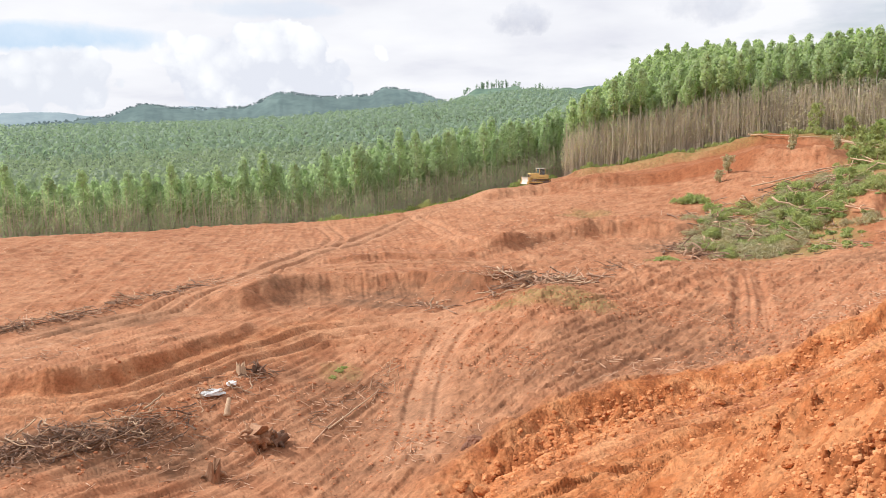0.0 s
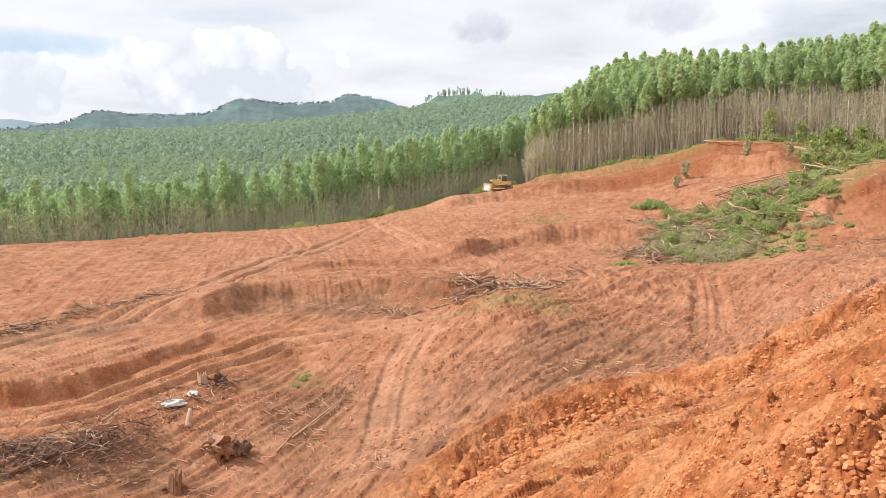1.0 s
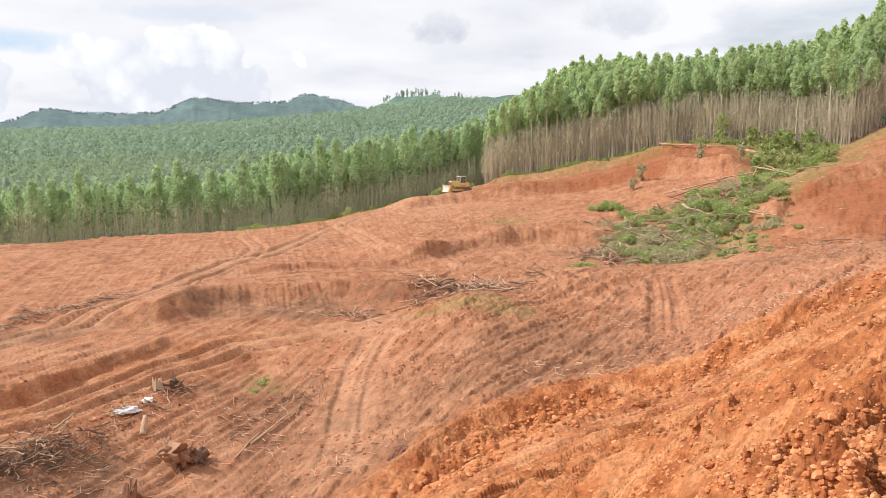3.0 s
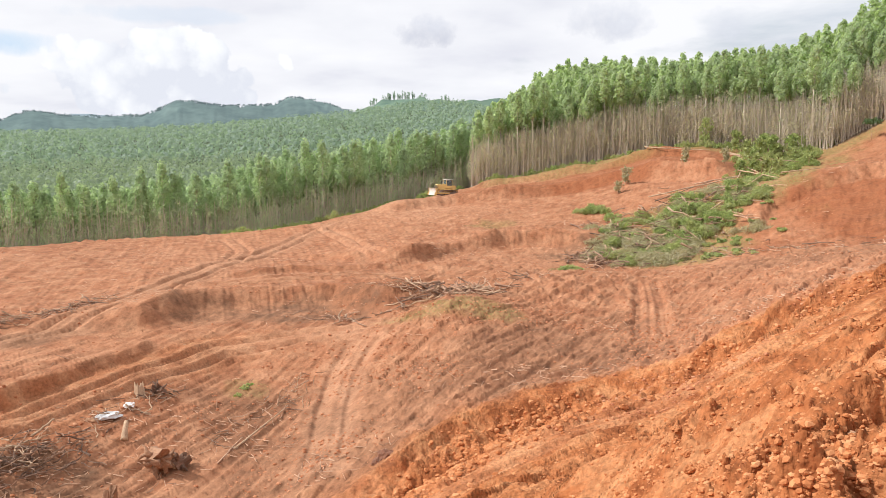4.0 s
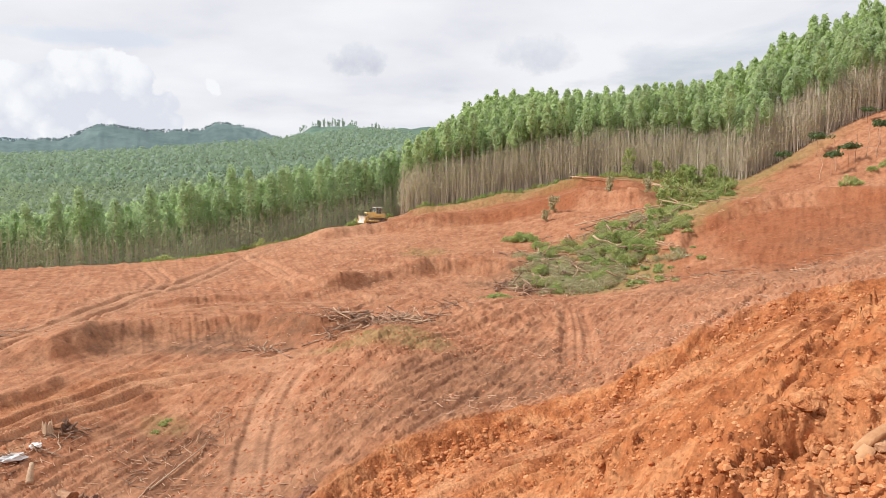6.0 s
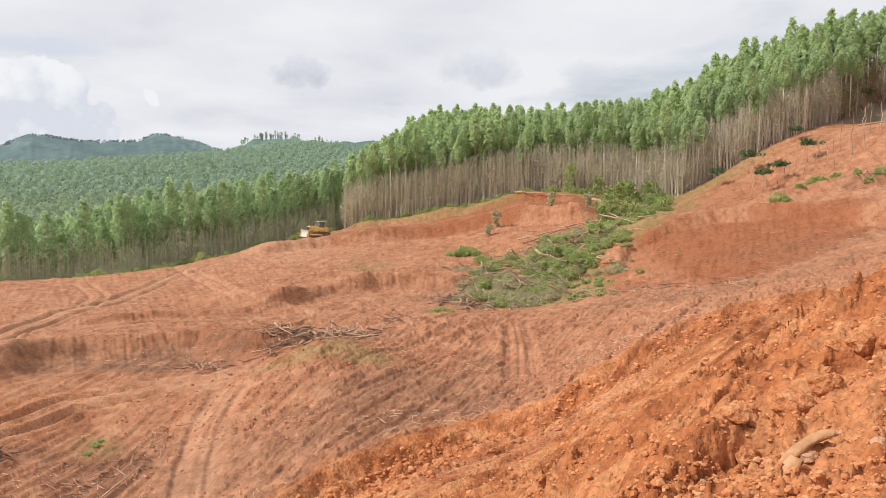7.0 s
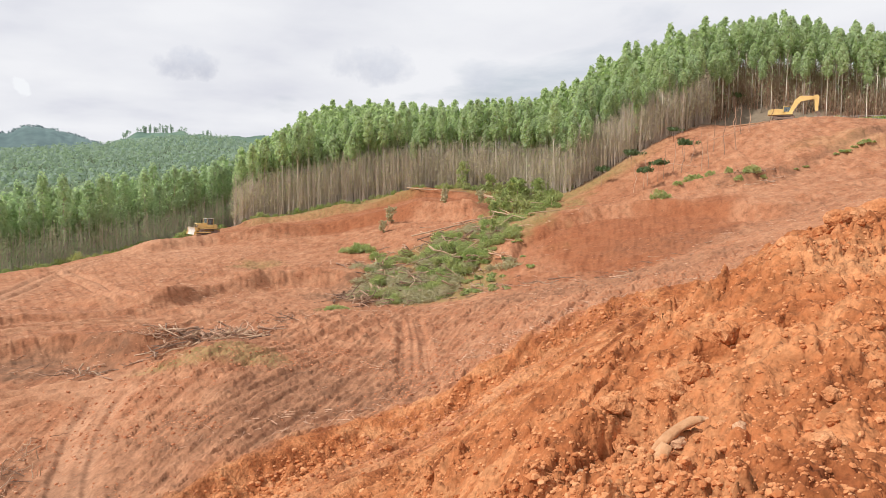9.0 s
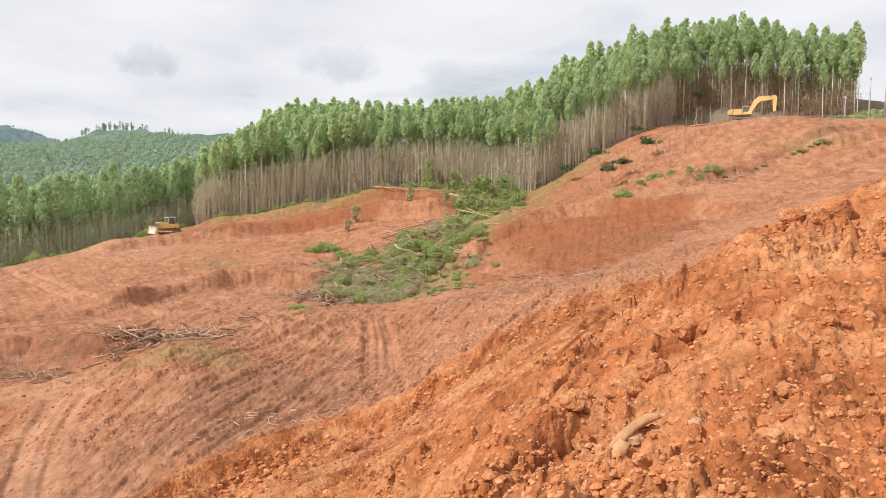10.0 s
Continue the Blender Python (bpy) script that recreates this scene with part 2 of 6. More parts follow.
LEAF_TUFT = leaf_material("dark_tuft_leaves", (0.07, 0.11, 0.05), (0.14, 0.20, 0.08), (0.12, 0.16, 0.07), 0.3)
# Valley leaves turn paler and bluer with distance: haze painted into the colour.
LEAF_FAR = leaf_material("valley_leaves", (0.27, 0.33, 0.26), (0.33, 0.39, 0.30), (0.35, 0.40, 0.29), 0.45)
LEAF_HAZED = leaf_material("hazed_valley_leaves", (0.27, 0.35, 0.30), (0.32, 0.40, 0.34), (0.32, 0.40, 0.34), 0.45)
PALE_STEM = grained("pale_thin_stems", (0.58, 0.48, 0.38), (0.76, 0.66, 0.54), 0.5, 0.9, (1, 1, 0.15), 0.0, random_=0.1)
LEAF_BUSH = leaf_material("bush_leaves", (0.20, 0.26, 0.10), (0.50, 0.55, 0.24), (0.54, 0.50, 0.28), 0.45)
LEAF_DRY = leaf_material("dry_brush_leaves", (0.34, 0.29, 0.19), (0.58, 0.52, 0.36), (0.46, 0.44, 0.27), 0.35)
ROOT_WOOD = grained("tan_root", (0.50, 0.245, 0.11), (0.64, 0.36, 0.185), 0.08, 0.9, (1, 1, 0.4), 0.5)
BARK = grained("pale_gum_bark", (0.54, 0.47, 0.38), (0.78, 0.70, 0.58), 0.5, 0.9, (1, 1, 0.15), 0.2, random_=0.4)

WOOD = grained("weathered_wood", (0.30, 0.17, 0.105), (0.56, 0.37, 0.25), 0.08, 0.9, (1, 1, 0.2), 0.4, random_=0.45)
PALE_WOOD = grained("pale_cut_wood", (0.40, 0.25, 0.15), (0.58, 0.42, 0.28), 0.06, 0.85, (1, 1, 0.2), 0.3, random_=0.2)
DARK_WOOD = grained("dark_rotten_wood", (0.13, 0.075, 0.05), (0.30, 0.185, 0.125), 0.07, 0.95, (1, 1, 0.25), 0.5)
# Dark tone stands in for the shade of a hollow.
DARK_CLOD = grained("hollow_shade_clod", (0.20, 0.09, 0.055), (0.34, 0.155, 0.09), 0.12, 0.95, (1, 1, 1), 0.8)
STONE = grained("pale_stone", (0.46, 0.235, 0.12), (0.60, 0.36, 0.21), 0.07, 0.9, (1, 1, 1), 0.4)
YELLOW = grained("machine_yellow", (0.76, 0.50, 0.17), (0.86, 0.62, 0.25), 0.5, 0.5, (1, 1, 1), 0.05, random_=0.0)
PALE_YELLOW = grained("dusty_yellow", (0.68, 0.47, 0.16), (0.82, 0.64, 0.30), 0.5, 0.6, (1, 1, 1), 0.05, random_=0.0)
STEEL = grained("muddy_steel", (0.17, 0.105, 0.075), (0.34, 0.24, 0.18), 0.25, 0.6, (1, 1, 1), 0.2, random_=0.0)
BLADE_STEEL = grained("worn_blade_steel", (0.55, 0.50, 0.44), (0.78, 0.74, 0.68), 0.4, 0.45, (1, 1, 1), 0.1, random_=0.0)
BLACK = grained("black_rubber", (0.025, 0.025, 0.027), (0.06, 0.06, 0.06), 0.2, 0.7, (1, 1, 1), 0.1, random_=0.0)
PLASTIC = grained("crumpled_white_plastic", (0.78, 0.77, 0.76), (0.88, 0.87, 0.86), 0.12, 0.45, (1, 1, 1), 0.3)
CONCRETE = grained("grey_concrete", (0.32, 0.31, 0.29), (0.48, 0.46, 0.43), 0.3, 0.9, (1, 1, 1), 0.2)


def glass_material():
    m, N, L, bsdf, out = material("cab_glass")
    bsdf.inputs["Base Color"].default_value = (0.35, 0.42, 0.45, 1)
    bsdf.inputs["Roughness"].default_value, bsdf.inputs["Metallic"].default_value = 0.08, 0.0
    bsdf.inputs["Transmission Weight"].default_value = 0.75
    return m


def loose_material(name, tones):
    """Crumbs and clods of earth, each of its own tone."""
    m, N, L, bsdf, _ = material(name)
    geo = N("ShaderNodeNewGeometry")
    n = noise_node(N, L, geo.outputs["Position"], 0.07, 4, 0.6)
    col = ramp_node(N, L, geo.outputs["Random Per Island"], tones)
    col = mix_node(N, L, 1.0, col, ramp_node(N, L, n, [(0.3, 0.86), (0.7, 1.12)]), "MULTIPLY")
    L(col, bsdf.inputs["Base Color"])
    bsdf.inputs["Roughness"].default_value = 0.97
    bsdf.inputs["Specular IOR Level"].default_value = 0.1
    return m


def clod_material():
    """Broken earth, of the same tones as the ground of the heap."""
    m, N, L, bsdf, _ = material("soil_clod")
    pos = N("ShaderNodeNewGeometry").outputs["Position"]
    mid, fine = noise_node(N, L, pos, 0.4, 5, 0.65), noise_node(N, L, pos, 0.05, 4, 0.65)
    col = ramp_node(N, L, mid, [(0.30, (0.43, 0.150, 0.055)), (0.5, (0.56, 0.228, 0.094)), (0.68, (0.67, 0.33, 0.16))])
    col = mix_node(N, L, 1.0, col, ramp_node(N, L, fine, [(0.3, 0.78), (0.7, 1.1)]), "MULTIPLY")
    L(col, bsdf.inputs["Base Color"])
    bsdf.inputs["Roughness"].default_value, bsdf.inputs["Specular IOR Level"].default_value = 0.97, 0.1
    bump = N("ShaderNodeBump")
    bump.inputs["Strength"].default_value, bump.inputs["Distance"].default_value = 0.9, 0.06
    L(value_node(N, L, "ADD", fine, mid), bump.inputs["Height"])
    L(bump.outputs[0], bsdf.inputs["Normal"])
    return m


CLOD = clod_material()
GLASS = glass_material()
LOOSE = loose_material("loose_earth", [(0.0, (0.43, 0.158, 0.061)), (0.35, (0.52, 0.212, 0.088)), (0.8, (0.58, 0.262, 0.118)), (1.0, (0.62, 0.31, 0.15))])
SLOPE_LOOSE = loose_material("loose_slope_earth", [(0.0, (0.34, 0.135, 0.067)), (0.35, (0.42, 0.172, 0.086)), (0.8, (0.50, 0.225, 0.12)), (1.0, (0.57, 0.29, 0.165))])

# ---------------------------------------------------------------- the lie of the land
def lattice(ix, iy, seed):
    """A repeatable random number from 0 to 1 for each whole-number pair."""
    h = (ix.astype(np.int64) * 374761393 + iy.astype(np.int64) * 668265263 + seed * 1442695041) & 0xFFFFFFFF
    h = ((h ^ (h >> 13)) * 1274126177) & 0xFFFFFFFF
    return ((h ^ (h >> 16)) & 0xFFFF) / 65535.0


def rough(x, y, size, seed=0):
    """Smooth noise from -1 to 1 with lumps about that size."""
    u, v = x / size, y / size
    i, j = np.floor(u), np.floor(v)
    fu, fv = u - i, v - j
    fu, fv = fu * fu * fu * (fu * (fu * 6 - 15) + 10), fv * fv * fv * (fv * (fv * 6 - 15) + 10)
    a = lattice(i, j, seed) * (1 - fu) + lattice(i + 1, j, seed) * fu
    b = lattice(i, j + 1, seed) * (1 - fu) + lattice(i + 1, j + 1, seed) * fu
    return 2 * (a * (1 - fv) + b * fv) - 1


def layered(x, y, size, octaves, seed=0, gain=0.5):
    return sum(gain ** k * rough(x + 17.3 * k, y - 9.1 * k, size / 2 ** k, seed + k) for k in range(octaves))


def smooth(v, lo, hi):
    s = np.clip((v - lo) / (hi - lo), 0, 1)
    return s * s * (3 - 2 * s)


def bend(u, us, vs):
    """A smooth curve without overshoot through the knots (us, vs)."""
    us, vs = np.asarray(us, float), np.asarray(vs, float)
    h, d = np.diff(us), np.diff(vs) / np.diff(us)
    m = np.zeros(len(us))
    m[0], m[-1] = d[0], d[-1]
    for k in range(1, len(us) - 1):
        if d[k - 1] * d[k] > 0:
            w1, w2 = 2 * h[k] + h[k - 1], h[k] + 2 * h[k - 1]
            m[k] = (w1 + w2) / (w1 / d[k - 1] + w2 / d[k])
    u = np.clip(u, us[0], us[-1])
    k = np.clip(np.searchsorted(us, u) - 1, 0, len(us) - 2)
    t = (u - us[k]) / h[k]
    return ((1 + 2 * t) * (1 - t) ** 2 * vs[k] + t * (1 - t) ** 2 * h[k] * m[k] + t * t * (3 - 2 * t) * vs[k + 1] + t * t * (t - 1) * h[k] * m[k + 1])


# Sections of the land outwards from the standing place: (metres out, height) by bearing.
SECTIONS = {}


def section(bearing, *knots):
    SECTIONS[bearing] = knots


section(-46, (0, -1.8), (4, -4), (14, -10), (34, -14), (60, -13.4), (108, -11), (140, -19), (260, -22), (700, 2), (1000, 15))
section(-30, (0, -1.8), (4, -4), (14, -10), (34, -14.2), (47, -13.4), (62, -13), (108, -11), (140, -19), (260, -22), (700, 2), (1000, 15))
section(-16, (0, -1.8), (4, -4), (14, -10), (36, -16), (46, -14.2), (54, -13.5), (64, -12.8), (114, -11.8), (144, -18.6), (260, -20), (700, 6), (1000, 22))
section(-8, (0, -1.8), (4, -3.8), (14, -9.5), (33, -16), (50, -15), (58, -13.6), (72, -12.6), (88, -12.7), (118, -11.8), (148, -17.5), (260, -19), (700, 10), (1000, 30))
section(0, (0, -1.8), (4, -3.6), (12, -8.5), (31, -15.2), (48, -14.6), (58, -13.1), (88, -13), (130, -10.2), (160, -14.5), (260, -16), (700, 16), (1000, 44))
section(8, (0, -1.8), (4, -3.2), (12, -7.5), (22, -11), (32, -13.6), (48, -12.7), (58, -11.5), (68, -12.6), (92, -12.9), (105, -11.8), (145, -8.1), (170, -9), (260, -10), (700, 24), (1000, 56))
section(16, (0, -1.8), (4, -3), (10, -6.3), (17, -7.6), (24, -11), (38, -12.7), (52, -13.4), (75, -12.1), (92, -13.6), (108, -11.5), (125, -8.5), (155, -4.3), (205, 3.5), (240, 9.5), (400, 2), (900, 20))
section(24, (0, -1.8), (4, -2.9), (10, -4.9), (15.5, -5.75), (20, -8.8), (28, -10.6), (42, -11.7), (58, -12.8), (78, -12.2), (92, -13.4), (105, -10.5), (125, -5), (155, -0.3), (205, 6), (235, 9), (400, 0), (900, 15))
section(32, (0, -1.8), (4, -2.6), (8, -3.2), (14, -3.8), (18, -6.2), (34, -8.2), (42, -8.3), (62, -9.7), (85, -10.6), (115, -4.4), (130, -3.2), (150, 0), (205, 9), (400, 3), (900, 15))
section(40, (0, -1.8), (4, -2.4), (8, -2.95), (10.5, -3.1), (13, -2.85), (15, -2.75), (19, -4.4), (26, -4.9), (50, -6.5), (85, -8.3), (115, -2), (125, -0.5), (140, 4.5), (160, 11.5), (195, 21), (225, 20), (400, 10), (900, 15))
section(48, (0, -1.8), (4, -2.3), (7, -2.6), (12, -2.2), (18, -1.05), (25, -4), (60, -5), (90, -4), (115, 0.6), (149, 12.6), (168, 12.8), (190, 25), (205, 25.5), (240, 24), (400, 15), (900, 15))
section(56, (0, -1.8), (4, -2.2), (7, -2.5), (11, -1.9), (14, -1.5), (22, 0.1), (30, -2), (60, -2), (110, 1.9), (153, 12.6), (172, 12.8), (200, 21), (240, 20), (400, 15), (900, 15))
section(66, (0, -1.8), (4, -2.1), (7, -2.4), (14, -1.2), (22, 0.8), (30, -0.5), (60, 0), (110, 3), (155, 12.5), (172, 12.8), (205, 15), (400, 15), (900, 15))
section(100, (0, -1.8), (8, -1.8), (22, 0.5), (60, 1), (160, 12), (400, 15), (900, 15))


def base_height(x, y):
    b = np.degrees(np.arctan2(x, y))
    r = np.hypot(x, y)
    keys = sorted(SECTIONS)
    rows = np.array([bend(r, *zip(*SECTIONS[k])) for k in keys])
    behind = -1.8 + 0.02 * np.minimum(r, 400)
    # a smooth curve over the bearing, section to section
    ks = np.array(keys, float)
    bb = np.clip(b, ks[0], ks[-1])
    i = np.clip(np.searchsorted(ks, bb) - 1, 0, len(ks) - 2)
    cols = np.arange(len(r))
    h = ks[i + 1] - ks[i]
    t = (bb - ks[i]) / h
    p1, p2 = rows[i, cols], rows[i + 1, cols]
    i0, i3 = np.maximum(i - 1, 0), np.minimum(i + 2, len(ks) - 1)
    m1 = (p2 - rows[i0, cols]) / (ks[i + 1] - ks[i0]) * h
    m2 = (rows[i3, cols] - p1) / (ks[i3] - ks[i]) * h
    z = (1 + 2 * t) * (1 - t) ** 2 * p1 + t * (1 - t) ** 2 * m1 + t * t * (3 - 2 * t) * p2 + t * t * (t - 1) * m2
    away = np.maximum(np.maximum(ks[0] - b, b - ks[-1]), 0)
    back = smooth(away, 0, 60)
    return z * (1 - back) + behind * back


def near_path(x, y, path):
    """Signed distance to a path (positive on its left), and how far along it, from 0 to 1."""
    pts = np.array(path, float)
    best = np.full(x.shape, 1e9)
    sign, along = np.ones(x.shape), np.zeros(x.shape)
    lengths = np.hypot(*np.diff(pts, axis=0).T)
    total, gone = lengths.sum(), 0.0
    for (ax, ay), (bx, by), n in zip(pts[:-1], pts[1:], lengths):
        dx, dy = (bx - ax) / n, (by - ay) / n
        s = np.clip((x - ax) * dx + (y - ay) * dy, 0, n)
        d = np.hypot(x - ax - s * dx, y - ay - s * dy)
        side = np.where((y - ay) * dx - (x - ax) * dy >= 0, 1.0, -1.0)
        hit = d < best
        best, sign, along = np.where(hit, d, best), np.where(hit, side, sign), np.where(hit, (gone + s) / total, along)
        gone += n
    return best * sign, along


def length_of(path):
    return float(np.hypot(*np.diff(np.array(path, float), axis=0).T).sum())


def at(bearing, r):
    a = radians(bearing)
    return (r * math.sin(a), r * math.cos(a))


# cut banks: the way along the brow with the higher ground on its left; drop, run-out above, steepness
BANKS = [
    ((at(-36, 49), at(-31.5, 48.4), at(-28.2, 46.6), at(-24.5, 47.3), at(-21.5, 49), at(-18.7, 52.4), at(-15.4, 55.5), at(-14.2, 57.5)), 1.25, 6.0, 0.8),
    ((at(-15.6, 60), at(-14.8, 62.8), at(-12.3, 67), at(-8, 69), at(-4.6, 69.5), at(-1.1, 69), at(2.6, 64), at(7, 65)), 2.3, 10.0, 2.2),
    ((at(-10.5, 77), at(-3.7, 81), at(0.7, 82.8), at(4.2, 84), at(9, 82)), 0.7, 4.0, 0.8),
    ((at(2.8, 84), at(4.2, 87.9), at(7.2, 96.8), at(11.4, 103), at(14.3, 104.5), at(16.7, 104), at(18.6, 101)), 2.0, 9.0, 1.6),
    ((at(2, 128), at(7.6, 133.5), at(11.8, 134), at(16.6, 136), at(20.8, 134), at(24.8, 128), at(28.6, 123)), 3.0, 8.0, 1.6),
    ((at(9, 150), at(13.4, 149), at(17.3, 148), at(21.1, 147), at(24.7, 144), at(27, 139)), 2.0, 7.0, 1.2),
    ((at(49, 121), at(50.5, 123.5), at(51.7, 126.5), at(53.1, 129), at(54.4, 134), at(55.5, 137)), 1.1, 5.0, 0.8),
    ((at(53, 116), at(55.2, 120), at(56.5, 123), at(58, 126)), 0.9, 5.0, 0.8),
    ((at(29.5, 99), at(30.5, 104), at(33.4, 108), at(36.4, 111), at(40.5, 110), at(44.4, 106), at(50, 96)), 2.3, 9.0, 0.7),
    ((at(38, 115), at(42.4, 119), at(46.3, 117), at(49.2, 121), at(53.4, 126), at(59, 135)), 1.5, 6.0, 0.6),
    ((at(-4, 32.5), at(0.5, 34), at(6.2, 36.5), at(11.4, 38.2), at(15.4, 40), at(21.4, 41.5), at(25.2, 41.8), at(28.9, 43), at(33, 44), at(38, 46), at(44, 48), at(52, 51)), 0.45, 3.0, 1.2),
]
# driven ways: the middle line, half the gauge, depth of the ruts, width of the smoothed strip
TRACKS = [
    ((at(-36, 47), at(-31.6, 45), at(-26.5, 43.8), at(-22.8, 44.6), at(-18.8, 47.8), at(-14.6, 51.7), at(-9.9, 55.7), at(-3.8, 57.2), at(2.8, 56.2)), 0.95, 0.42, 2.0, 0.8),
    ((at(-36, 55), at(-31.3, 56.5), at(-26.1, 59.1), at(-20.4, 62.9), at(-16.4, 66.7), at(-13.1, 73.5), at(-9.7, 84), at(-6.2, 96), at(-3.6, 109), at(-0.1, 122), at(4, 138), at(8, 146)), 1.0, 0.36, 2.4, 0.8),
    ((at(-3.2, 35), at(-2.2, 40), at(-1.7, 44.7), at(-0.8, 50.1), at(0.6, 54.1), at(2.4, 56.3)), 0.85, 0.13, 1.6, 0.7),
    ((at(-2.5, 118), at(-0.1, 103), at(2, 86)), 0.95, 0.3, 1.6, 0.5),
    ((at(22.3, 74), at(22.6, 62), at(22.8, 52)), 0.95, 0.26, 1.2, 0.1),
    ((at(-9, 112), at(-8, 98), at(-9, 86)), 0.9, 0.2, 1.4, 0.4),
    ((at(-15.5, 72), at(-11, 71.5), at(-4, 75), at(2, 79), at(8, 84)), 0.95, 0.26, 1.6, 0.35),
    ((at(4, 27.5), at(9.5, 29.5), at(15, 31.5), at(21, 33.5), at(27, 36), at(33, 38.5)), 0.9, 0.22, 1.7, 0.3),
    ((at(10, 143), at(14, 141), at(18, 141), at(22, 139.5), at(25.5, 135)), 1.0, 0.4, 2.0, 0.25),
    ((at(28, 112), at(34, 116), at(40, 113.5), at(46, 112), at(53, 118)), 1.0, 0.35, 2.0, 0.2),
]
FILL = BANKS[-1][0]                          # the edge of the freshly tipped earth


def lumps(x, y, size, seed, share=0.8):
    """Rounded clods strewn over the ground, as heights up to about half their size."""
    u, v = x / size, y / size
    i, j = np.floor(u), np.floor(v)
    best = np.zeros(x.shape)
    for di in (-1, 0, 1):
        for dj in (-1, 0, 1):
            ci, cj = i + di, j + dj
            px, py = ci + lattice(ci, cj, seed), cj + lattice(ci, cj, seed + 1)
            rad = (0.25 + 0.45 * lattice(ci, cj, seed + 2) ** 2) * (lattice(ci, cj, seed + 3) < share)
            a = lattice(ci, cj, seed + 4) * 3.14
            dx, dy = u - px, v - py
            ex, ey = dx * np.cos(a) + dy * np.sin(a), 1.35 * (dy * np.cos(a) - dx * np.sin(a))
            q = 1 - (ex * ex + ey * ey) / np.maximum(rad * rad, 1e-6)
            best = np.maximum(best, np.maximum(q, 0) ** 0.85 * rad)
    return best * size


def chunks(x, y, size, seed):
    """Broken earth: blocks of uneven height and tilt, from -1 to 1."""
    u, v = x / size, y / size
    i, j = np.floor(u), np.floor(v)
    best, h = np.full(x.shape, 1e-9), np.zeros(x.shape)
    for di in (-1, 0, 1):
        for dj in (-1, 0, 1):
            ci, cj = i + di, j + dj
            dx, dy = u - ci - lattice(ci, cj, seed), v - cj - lattice(ci, cj, seed + 1)
            d = dx * dx + dy * dy
            tilt = (lattice(ci, cj, seed + 3) - 0.5) * dx + (lattice(ci, cj, seed + 4) - 0.5) * dy
            val = 2 * lattice(ci, cj, seed + 2) - 1 + 2.2 * tilt
            w = np.exp(-9.0 * d)
            best, h = best + w, h + w * val
    return h / best


def broken(x, y, size, octaves, seed, gain=0.55):
    """Cloddy earth: rounded lumps with sharp creases between them, about as much above as below 0."""
    x, y = x + 0.3 * size * rough(x, y, size * 0.8, seed + 50), y + 0.3 * size * rough(x, y, size * 0.8, seed + 51)
    return sum(gain ** k * np.abs(rough(x * 0.8 + y * 0.6 + 17.3 * k, y * 0.8 - x * 0.6 - 9.1 * k, size / 2.1 ** k, seed + k)) - 0.3 * gain ** k for k in range(octaves))


def streaks(x, y, turn, long, wide, seed):
    """Scrape marks: noise drawn out along a direction, degrees to the right of north."""
    a = radians(turn)
    u, v = x * math.sin(a) + y * math.cos(a), x * math.cos(a) - y * math.sin(a)
    u = u + 1.6 * long * rough(v, 0 * v, wide * 0.8, seed + 7)
    return rough(u * wide / long, v, wide, seed) + 0.5 * rough(u * wide / long * 1.7, v, wide * 0.45, seed + 1) + 0.3 * rough(u * wide / long * 2.5, v, wide * 0.22, seed + 2)


